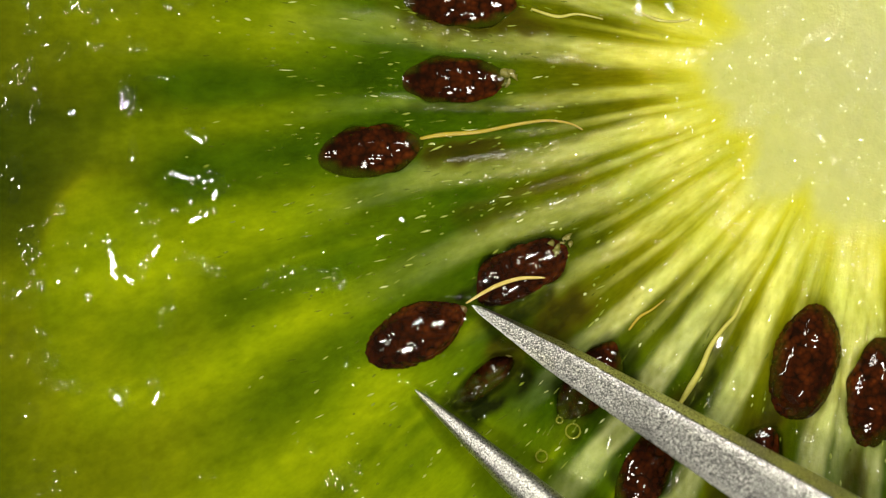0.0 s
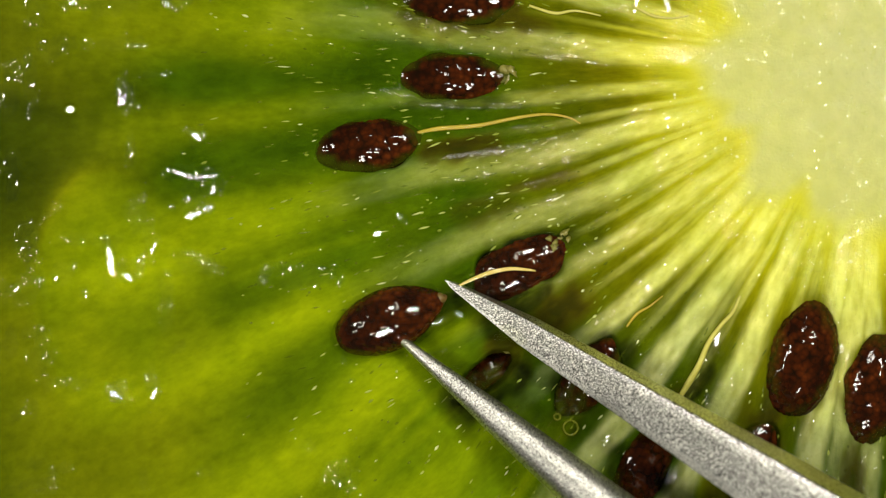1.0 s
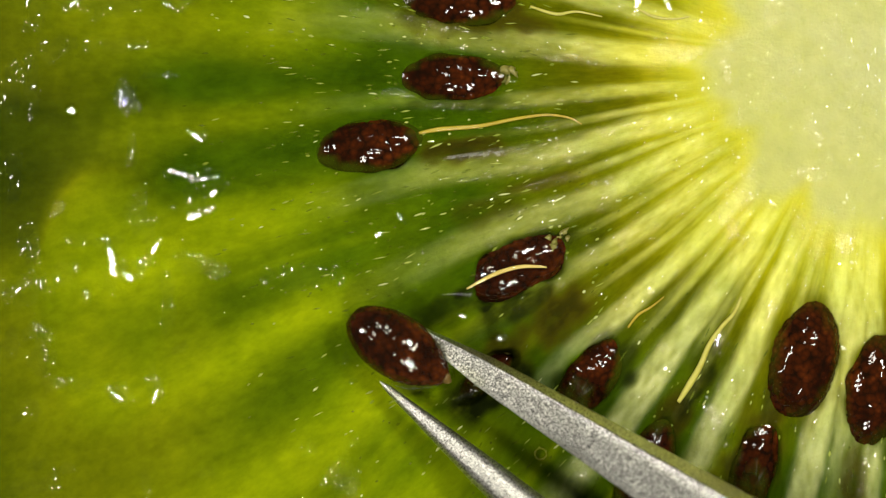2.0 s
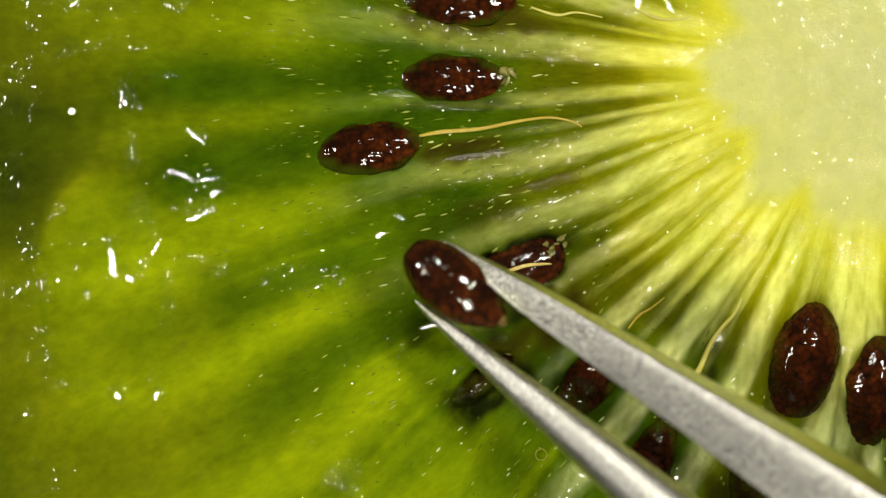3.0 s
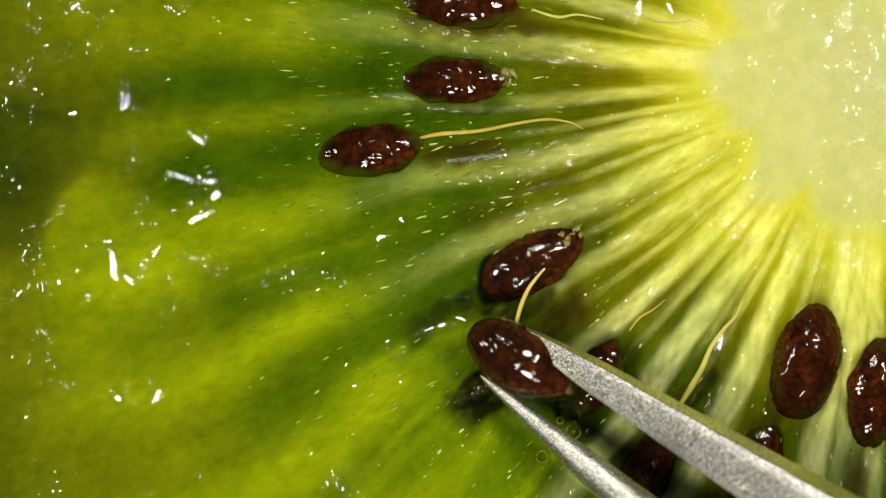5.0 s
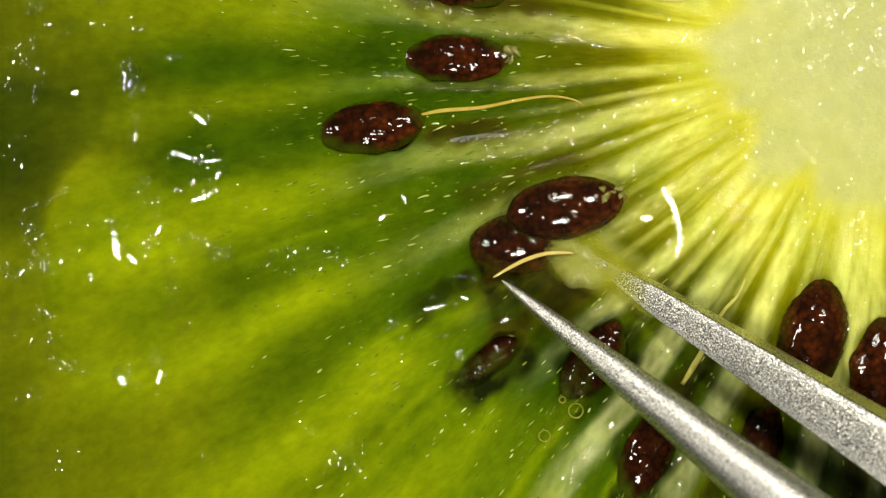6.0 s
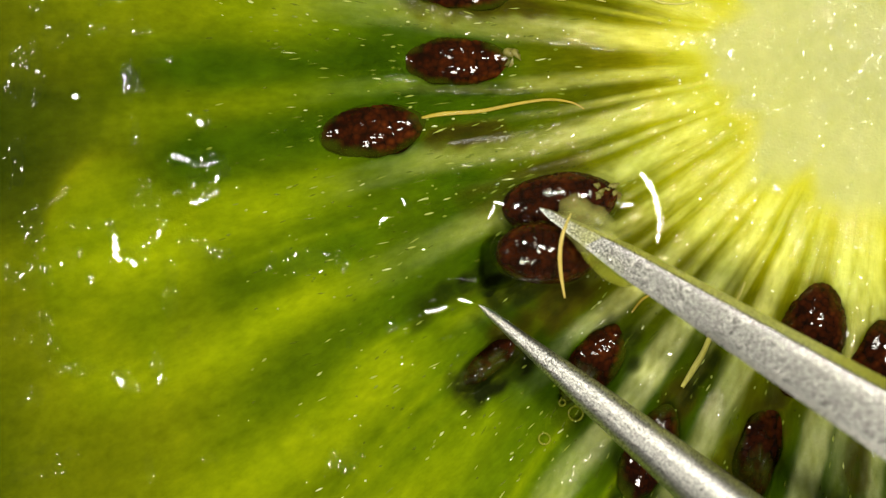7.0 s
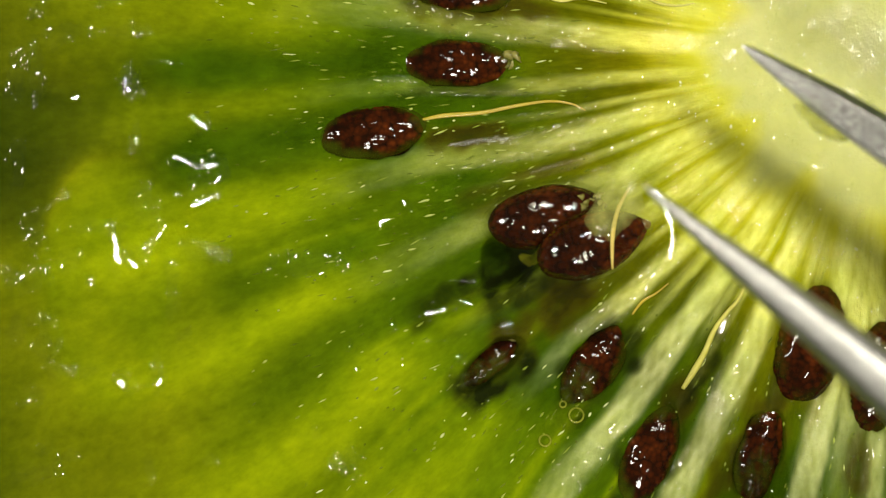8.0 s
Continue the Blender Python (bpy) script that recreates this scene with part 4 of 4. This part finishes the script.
# ---- bench ----
def bench():
    bm = bmesh.new()
    bmesh.ops.create_cube(bm, size=1.0)
    bmesh.ops.scale(bm, vec=(0.9, 0.6, 0.02), verts=bm.verts)
    bmesh.ops.bevel(bm, geom=bm.edges[:], offset=0.003, segments=3, affect="EDGES")
    me = bpy.data.meshes.new("table_top")
    bm.to_mesh(me)
    bm.free()
    me.materials.append(BOARD)
    ob = new("table_top", me)
    ob.location = (0, 0, -35.0 * MM)
    tagged(ob, "plain white work table under the fruit", "table", kind="structure")


bench()
fruit, fruit_seeds, fruit_stalks = kiwifruit()
picked = loose_seed(2.2, 1.24, 0.75, 40.0, "glossy dark brown kiwi seed, picked up by the tweezers")
buried = loose_seed(2.25, 1.2, 0.2, 55.0, "dark brown kiwi seed half sunk in the flesh", 9)
thread = stalk_thread()
juice = welling_juice()
flap = flesh_flap()
film = murky_film()
shred = flesh_shred()
grip, upper_arm, lower_arm, arm_film = tweezers()

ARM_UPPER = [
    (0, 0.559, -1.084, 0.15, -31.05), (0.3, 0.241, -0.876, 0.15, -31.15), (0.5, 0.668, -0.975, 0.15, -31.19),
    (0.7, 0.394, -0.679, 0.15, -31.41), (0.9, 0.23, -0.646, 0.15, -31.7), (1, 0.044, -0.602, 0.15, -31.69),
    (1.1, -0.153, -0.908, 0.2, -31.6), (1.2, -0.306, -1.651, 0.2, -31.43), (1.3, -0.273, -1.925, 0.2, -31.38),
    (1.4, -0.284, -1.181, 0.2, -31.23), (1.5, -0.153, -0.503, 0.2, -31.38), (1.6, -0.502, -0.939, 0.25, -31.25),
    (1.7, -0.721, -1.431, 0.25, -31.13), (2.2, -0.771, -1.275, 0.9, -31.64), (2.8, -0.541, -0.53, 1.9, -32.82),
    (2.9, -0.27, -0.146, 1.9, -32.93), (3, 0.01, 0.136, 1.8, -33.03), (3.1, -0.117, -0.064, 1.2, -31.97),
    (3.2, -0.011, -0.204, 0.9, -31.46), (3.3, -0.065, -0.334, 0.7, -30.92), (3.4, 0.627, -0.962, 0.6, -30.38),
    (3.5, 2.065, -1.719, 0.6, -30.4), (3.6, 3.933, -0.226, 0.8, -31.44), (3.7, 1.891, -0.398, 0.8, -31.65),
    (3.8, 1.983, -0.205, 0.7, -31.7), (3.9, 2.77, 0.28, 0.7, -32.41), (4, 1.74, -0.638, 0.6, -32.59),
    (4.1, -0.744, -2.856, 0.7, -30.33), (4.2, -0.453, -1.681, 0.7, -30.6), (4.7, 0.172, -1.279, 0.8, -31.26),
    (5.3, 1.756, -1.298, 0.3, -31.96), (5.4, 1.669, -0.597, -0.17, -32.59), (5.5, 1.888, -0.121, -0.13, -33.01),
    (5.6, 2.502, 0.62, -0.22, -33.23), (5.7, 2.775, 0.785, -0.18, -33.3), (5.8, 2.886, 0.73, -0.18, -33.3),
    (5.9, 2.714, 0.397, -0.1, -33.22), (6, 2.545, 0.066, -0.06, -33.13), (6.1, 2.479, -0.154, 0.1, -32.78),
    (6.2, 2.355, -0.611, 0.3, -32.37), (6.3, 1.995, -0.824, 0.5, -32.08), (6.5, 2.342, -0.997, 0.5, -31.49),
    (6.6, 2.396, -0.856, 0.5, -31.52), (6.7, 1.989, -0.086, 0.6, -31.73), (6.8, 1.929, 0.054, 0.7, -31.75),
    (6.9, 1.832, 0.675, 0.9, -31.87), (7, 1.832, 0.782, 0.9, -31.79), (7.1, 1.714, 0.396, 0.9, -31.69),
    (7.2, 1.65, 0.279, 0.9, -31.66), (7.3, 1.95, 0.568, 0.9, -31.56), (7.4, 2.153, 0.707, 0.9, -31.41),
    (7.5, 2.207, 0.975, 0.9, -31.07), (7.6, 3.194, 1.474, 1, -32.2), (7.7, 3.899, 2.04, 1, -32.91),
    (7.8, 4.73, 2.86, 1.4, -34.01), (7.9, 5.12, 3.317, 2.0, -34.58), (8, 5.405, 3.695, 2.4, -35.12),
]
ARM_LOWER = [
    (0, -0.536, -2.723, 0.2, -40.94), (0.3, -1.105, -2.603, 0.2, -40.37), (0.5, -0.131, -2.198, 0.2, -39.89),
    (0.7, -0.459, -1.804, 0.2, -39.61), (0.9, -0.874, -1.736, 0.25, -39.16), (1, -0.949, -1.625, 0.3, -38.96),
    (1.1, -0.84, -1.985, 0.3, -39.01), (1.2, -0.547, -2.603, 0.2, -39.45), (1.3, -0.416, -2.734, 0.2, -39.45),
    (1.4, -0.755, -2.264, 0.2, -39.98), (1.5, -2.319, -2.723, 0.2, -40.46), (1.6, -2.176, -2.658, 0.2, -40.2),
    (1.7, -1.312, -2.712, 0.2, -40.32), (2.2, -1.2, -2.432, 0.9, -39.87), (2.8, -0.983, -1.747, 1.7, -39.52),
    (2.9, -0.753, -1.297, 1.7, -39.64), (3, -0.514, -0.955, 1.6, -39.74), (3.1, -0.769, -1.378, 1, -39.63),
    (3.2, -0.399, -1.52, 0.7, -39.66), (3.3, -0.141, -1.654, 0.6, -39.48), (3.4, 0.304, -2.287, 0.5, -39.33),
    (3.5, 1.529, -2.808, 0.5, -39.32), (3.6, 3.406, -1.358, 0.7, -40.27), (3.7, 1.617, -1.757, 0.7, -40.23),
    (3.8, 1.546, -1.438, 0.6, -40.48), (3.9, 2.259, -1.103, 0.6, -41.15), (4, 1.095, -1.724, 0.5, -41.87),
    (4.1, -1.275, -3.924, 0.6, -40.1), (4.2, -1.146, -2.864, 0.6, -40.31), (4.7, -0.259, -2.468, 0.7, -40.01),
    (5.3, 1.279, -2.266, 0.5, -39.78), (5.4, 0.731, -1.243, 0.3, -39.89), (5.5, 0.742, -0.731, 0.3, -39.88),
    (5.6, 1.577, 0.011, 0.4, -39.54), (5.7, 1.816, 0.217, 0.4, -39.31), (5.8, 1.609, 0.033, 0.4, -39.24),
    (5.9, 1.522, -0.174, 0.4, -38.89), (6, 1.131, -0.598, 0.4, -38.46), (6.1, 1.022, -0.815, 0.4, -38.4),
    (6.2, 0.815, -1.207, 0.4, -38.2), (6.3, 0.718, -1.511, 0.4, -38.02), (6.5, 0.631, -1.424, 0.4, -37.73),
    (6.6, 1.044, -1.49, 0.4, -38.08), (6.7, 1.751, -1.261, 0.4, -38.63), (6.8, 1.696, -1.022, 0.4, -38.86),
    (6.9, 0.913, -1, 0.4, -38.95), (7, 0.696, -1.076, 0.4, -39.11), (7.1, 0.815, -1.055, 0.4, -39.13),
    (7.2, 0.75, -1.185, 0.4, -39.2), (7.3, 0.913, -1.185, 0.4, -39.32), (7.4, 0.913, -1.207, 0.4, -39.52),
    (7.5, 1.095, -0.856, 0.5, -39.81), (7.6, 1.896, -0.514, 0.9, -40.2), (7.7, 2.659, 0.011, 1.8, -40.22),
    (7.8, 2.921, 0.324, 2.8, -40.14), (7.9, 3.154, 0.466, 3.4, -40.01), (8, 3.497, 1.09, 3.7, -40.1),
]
SEED_PICKED = [
    (0, -0.542, -1.671, -0.2, 27, 0), (0.5, -0.542, -1.648, -0.2, 27, 0), (0.7, -0.684, -1.501, -0.12, 27, 0),
    (0.9, -0.99, -1.375, 0, 24, 0), (1, -1.032, -1.361, 0.08, 22, 0), (1.1, -1.052, -1.578, 0.12, 16, 0),
    (1.2, -1.312, -1.936, 0.2, 2, 0), (1.3, -1.289, -1.933, 0.25, -3, 8), (1.4, -1.365, -1.78, 0.25, -8, 12),
    (1.5, -1.625, -1.821, 0.3, -16, 18), (1.6, -1.199, -1.908, 0.3, -20, 18), (1.7, -0.913, -2.011, 0.4, -28, 10),
    (2.2, -0.833, -1.762, 1, -34, 0), (2.8, -0.353, -1.289, 1.9, -38, 0), (2.9, -0.062, -0.956, 1.9, -38, 0),
    (3, 0.229, -0.667, 1.8, -38, 0), (3.1, 0.149, -0.849, 1.2, -37, 0), (3.2, 0.332, -1.114, 0.9, -36, 0),
    (3.3, 0.538, -1.151, 0.75, -36, 0), (3.4, 1.069, -1.705, 0.65, -36, 0), (3.5, 2.256, -2.515, 0.65, -36, 0),
    (3.6, 3.793, -0.806, 0.8, -33, 0), (3.7, 2.321, -1.225, 0.8, -33, 0), (3.8, 2.281, -1.012, 0.75, -33, 0),
    (3.9, 3.093, -0.442, 0.7, -33, 0), (4, 1.846, -1.5, 0.65, -35, 0), (4.1, -0.355, -3.584, 0.75, -33, 0),
    (4.2, -0.301, -2.411, 0.75, -33, 0), (4.7, 0.602, -2.138, 0.8, -32, 0), (5.3, 1.911, -1.878, 0.45, -30, 0),
    (5.4, 1.345, -1.061, 0.2, -20, 0), (5.5, 1.163, -0.373, 0.1, -8, 0), (5.6, 1.88, 0.62, -0.05, 5, 0),
    (5.7, 2.09, 0.71, -0.05, 10, 0), (5.8, 1.98, 0.52, -0.05, 10, 0), (5.9, 1.94, 0.32, -0.05, 8, 0),
    (6, 1.61, 0.13, 0, 6, 0), (6.1, 1.38, -0.26, 0.15, 4, 10), (6.2, 1.27, -0.66, 0.3, 0, 18),
    (6.3, 1.174, -1.076, 0.4, -6, 28), (6.5, 1.422, -1.162, 0.45, -10, 30), (6.6, 1.39, -0.999, 0.45, -10, 30),
    (6.7, 1.821, -0.488, 0.5, -8, 28), (6.8, 1.778, -0.336, 0.5, -5, 26), (6.9, 1.973, -0.152, 0.5, -3, 22),
    (7, 2.071, -0.065, 0.5, 0, 20), (7.1, 1.973, -0.499, 0.5, 0, 18), (7.2, 1.973, -0.531, 0.5, 0, 16),
    (7.3, 2.125, -0.26, 0.5, 2, 12), (7.4, 2.374, -0.228, 0.5, 4, 8), (7.5, 2.45, -0.152, 0.5, 6, 4),
    (7.6, 2.992, 0.184, 0.5, 14, 0), (7.7, 2.884, 0.314, 0.5, 18, 0), (7.8, 2.829, 0.206, 0.5, 20, 0),
    (7.9, 2.84, 0.141, 0.5, 20, 0), (8, 2.862, 0.098, 0.5, 20, 0),
]
SEED_BURIED = [
    (0, 1.564, -0.433, -0.3, 28, 0), (0.5, 1.564, -0.411, -0.3, 28, 0), (1, 1.52, -0.344, -0.3, 28, 0),
    (1.7, 1.509, -0.322, -0.3, 28, 0), (2.8, 1.487, -0.411, -0.3, 28, 0), (3.5, 1.418, -0.565, -0.25, 33, 0),
    (4, 1.485, -0.521, -0.25, 33, 0), (4.2, 1.507, -0.499, -0.25, 33, 0), (4.7, 1.615, -0.321, -0.2, 30, 0),
    (5.3, 1.842, -0.044, -0.1, 22, 0), (5.4, 1.807, 0.319, -0.05, 16, 0), (5.5, 1.804, 0.616, 0, 10, 0),
    (5.6, 2.46, 1.2, 0.5, 10, 0), (5.7, 2.78, 1.29, 0.55, 10, 0), (5.8, 2.53, 1.095, 0.55, 10, 0),
    (5.9, 2.455, 0.91, 0.55, 10, 0), (6, 2.345, 0.79, 0.5, 10, 0), (6.1, 2.22, 0.565, 0.4, 12, 0),
    (6.2, 2.064, 0.382, 0.25, 14, 0), (6.3, 1.956, 0.208, 0.22, 16, 0), (6.5, 2.012, 0.339, 0.2, 15, 0),
    (6.6, 2.012, 0.427, 0.2, 12, 0), (6.7, 2.253, 0.776, 0.2, 8, 0), (6.8, 2.311, 0.865, 0.15, 6, 0),
    (6.9, 2.203, 0.943, 0.12, 8, 0), (7, 2.258, 0.888, 0.12, 8, 0), (7.2, 2.203, 0.756, 0.12, 8, 0),
    (7.4, 2.17, 0.713, 0.12, 10, 0), (7.5, 2.17, 0.691, 0.12, 10, 0), (7.7, 2.017, 0.603, 0.12, 12, 0),
    (8, 1.984, 0.625, 0.12, 12, 0),
]
THREAD_WAY = [
    (0, 1.191, -0.732, 0.22, 16), (0.5, 1.191, -0.645, 0.22, 10), (1, 0.995, -0.514, 0.22, 10),
    (1.5, 0.918, -0.426, 0.22, 10), (1.7, 1.104, -0.448, 0.22, 12), (2.8, 1.29, -0.536, 0.22, 14),
    (3, 1.323, -0.492, 0.22, 18), (3.2, 1.486, -0.503, 0.22, 35), (3.5, 1.485, -0.808, 0.25, 46),
    (4, 1.54, -0.535, 0.25, 42), (4.2, 1.54, -0.754, 0.25, 46), (4.7, 1.578, -0.962, 0.6, 60),
    (5.3, 1.556, -1.157, 0.6, 68), (5.5, 1.038, -0.368, 0.6, 30), (5.6, 1.86, 0.3, 0.55, 18), (5.7, 2.06, 0.36, 0.55, 16),
    (5.9, 1.85, 0.11, 0.55, 14), (6, 1.71, -0.24, 0.6, 15), (6.2, 1.42, -0.72, 0.78, 33), (6.3, 1.298, -1.277, 0.85, 40), (6.5, 1.69, -1.23, 0.95, 60),
    (6.7, 2.147, -0.47, 1, 75), (7, 2.282, -0.117, 1.05, 84), (7.3, 2.41, -0.096, 1.05, 92),
    (7.5, 2.688, -0.075, 1.05, 100), (7.6, 3.072, 0.331, 1.05, 98), (7.7, 3.136, 0.384, 1.05, 72),
    (7.8, 3.21, 0.277, 1.05, 74), (8, 3.296, 0.416, 1.05, 76),
]
JUICE_WAY = [
    (0, 1.606, -0.407, -0.55), (3.5, 1.441, -0.561, -0.5), (4.2, 1.496, -0.539, -0.5),
    (5.3, 1.971, -0.519, -0.45), (5.5, 2.9, -0.2, -0.1), (5.7, 2.9, 0.15, 0.05),
    (6, 3.0, 0.3, 0.08), (6.3, 2.4, 0.5, 0.08), (6.6, 2.6, 0.55, 0.08),
    (7, 2.6, 0.58, 0.08), (7.5, 2.62, 0.58, 0.08), (8, 2.85, 0.27, 0.08),
]
FRUIT_WAY = [
    (0, 8.316, 3.421), (0.5, 8.305, 3.421), (0.7, 8.294, 3.454),
    (1, 8.272, 3.487), (1.5, 8.272, 3.487), (1.7, 8.283, 3.476),
    (2.8, 8.305, 3.465), (3, 8.305, 3.454), (3.2, 8.305, 3.399),
    (3.5, 8.305, 3.355), (4, 8.316, 3.366), (4.2, 8.316, 3.388),
    (5.3, 8.333, 3.432), (5.4, 8.338, 3.663), (5.5, 8.349, 3.828),
    (5.7, 8.36, 3.839), (6, 8.371, 3.817), (6.5, 8.349, 3.784),
    (7, 8.371, 3.762), (7.5, 8.349, 3.762), (8, 8.382, 3.729),
]
GIVE_A = [
    (0, 0, 0), (0.5, 0, 0.011), (1, 0.033, 0),
    (1.5, 0.033, 0.011), (3, 0, 0), (3.5, 0.011, -0.022),
    (4, 0.022, 0), (5.3, 0, 0.033), (5.5, -0.011, 0.176),
    (6, 0.011, 0.055), (6.5, 0.022, 0.033), (7, 0.011, 0.055),
    (8, 0, 0.044),
]
GIVE_B = [
    (0, 0, 0), (0.5, 0, 0.022), (1, 0, 0.055),
    (1.5, 0, 0.066), (3, 0, 0.022), (3.5, 0, 0),
    (4, 0, 0.022), (5.3, -0.011, 0.033), (5.5, -0.077, 0.198),
    (6, -0.022, 0.077), (6.5, -0.011, 0.044), (7, -0.022, 0.066),
    (8, -0.011, 0.066),
]
GIVE_C = [
    (0, 0, 0), (3, 0, 0), (4.2, 0, 0),
    (5.3, 0.044, 0.044), (5.5, 0.209, 0.143), (5.7, 0.176, 0.132),
    (6, 0.088, 0.088), (6.5, 0.066, 0.077), (8, 0.044, 0.055),
]
FLAP_WAY = [
    (0, 2.211, -0.649, -0.6), (5.2, 2.211, -0.869, -0.6), (5.4, 2.311, -0.764, 0.3),
    (5.5, 2.531, -0.357, 0.35), (5.6, 3.311, 0.303, 0.38), (5.7, 3.476, 0.458, 0.38),
    (5.9, 3.146, 0.126, 0.35), (6, 2.871, -0.127, 0.35), (6.2, 2.606, -0.589, 0.2),
    (6.5, 2.486, -0.759, -0.6), (8, 2.486, -0.759, -0.6),
]
FILM_WAY = [
    (0, 1.7, -0.9, -0.7), (5.0, 1.8, -0.9, -0.7), (5.3, 1.85, -0.7, 0.3), (5.4, 1.6, -0.35, 0.6), (5.5, 1.5, 0.1, 0.62), (5.6, 1.75, 0.4, 0.35),
    (5.7, 1.95, 0.5, 0.3), (5.9, 1.8, 0.1, 0.3), (6.1, 1.5, -0.4, 0.1), (6.3, 1.4, -0.8, -0.7), (8, 1.4, -0.8, -0.7),
]
SHRED_WAY = [
    (0, 1.746, -0.436, -0.6, -30), (5.2, 1.97, -0.325, -0.6, -30), (5.7, 2.857, 0.458, -0.5, -30),
    (5.9, 2.714, 0.011, -0.1, -32), (6.1, 2.371, -0.397, 0.85, -32), (6.3, 2.222, -0.684, 1, -20),
    (6.5, 2.346, -0.736, 1.05, -10), (6.7, 2.567, -0.288, 1.1, -25), (7, 2.722, 0.436, 1.15, -30),
    (7.2, 2.701, 0.276, 1.15, -30), (7.3, 2.829, 0.457, 1.15, -30), (7.5, 3.097, 0.596, 1.12, 0),
    (7.6, 3.346, 0.735, 1.08, 40), (7.8, 3.317, 0.736, 1.05, 60), (8, 3.264, 0.8, 1.05, 65),
]


TILT = 11


def motions():
    walk(fruit, [(t, pose(x * MM, y * MM, 0)) for t, x, y in FRUIT_WAY])
    for ob, table in ((picked, SEED_PICKED), (buried, SEED_BURIED)):
        walk(ob, [(t, pose(x * MM, y * MM, z * MM, 0, tilt, turn)) for t, x, y, z, turn, tilt in table])
    for ob, table in ((fruit_seeds[0], GIVE_A), (fruit_seeds[1], GIVE_B), (fruit_stalks[0], GIVE_B), (fruit_seeds[7], GIVE_C)):
        rest = ob.matrix_basis.copy()
        walk(ob, [(t, Matrix.Translation((x * MM, y * MM, 0)) @ rest) for t, x, y in table])
    walk(thread, [(t, pose(x * MM, y * MM, z * MM, 0, 0, turn)) for t, x, y, z, turn in THREAD_WAY])
    walk(flap, [(t, pose(x * MM, y * MM, z * MM, 0, 0, -32)) for t, x, y, z in FLAP_WAY])
    walk(film, [(t, pose(x * MM, y * MM, z * MM, 0, 0, 30)) for t, x, y, z in FILM_WAY])
    walk(shred, [(t, pose(x * MM, y * MM, z * MM, 0, 0, turn)) for t, x, y, z, turn in SHRED_WAY])
    walk(juice, [(t, pose(x * MM, y * MM, z * MM)) for t, x, y, z in JUICE_WAY])
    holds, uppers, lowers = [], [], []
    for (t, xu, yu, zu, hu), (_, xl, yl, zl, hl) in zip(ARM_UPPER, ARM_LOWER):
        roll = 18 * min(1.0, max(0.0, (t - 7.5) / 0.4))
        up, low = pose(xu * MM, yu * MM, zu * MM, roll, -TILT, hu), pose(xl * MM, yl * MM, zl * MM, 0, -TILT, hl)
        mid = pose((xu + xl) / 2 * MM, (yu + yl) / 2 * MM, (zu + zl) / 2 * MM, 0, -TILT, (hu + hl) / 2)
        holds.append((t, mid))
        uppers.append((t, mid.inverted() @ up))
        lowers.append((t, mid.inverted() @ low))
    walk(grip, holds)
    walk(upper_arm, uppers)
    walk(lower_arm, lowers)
    # juice is drawn out beside the upper arm once it has been in the flesh
    walk(arm_film, [(t, pose(x * MM, y * MM, z * MM, 0, 0, 4)) for t, x, y, z in ((0, 1.9, -0.03, -0.1), (5.2, 1.9, -0.03, -0.1), (6.4, 1.7, -0.2, -0.02), (7.3, 1.8, -0.3, -0.02), (8, 2.0, -0.34, -0.02))])


motions()
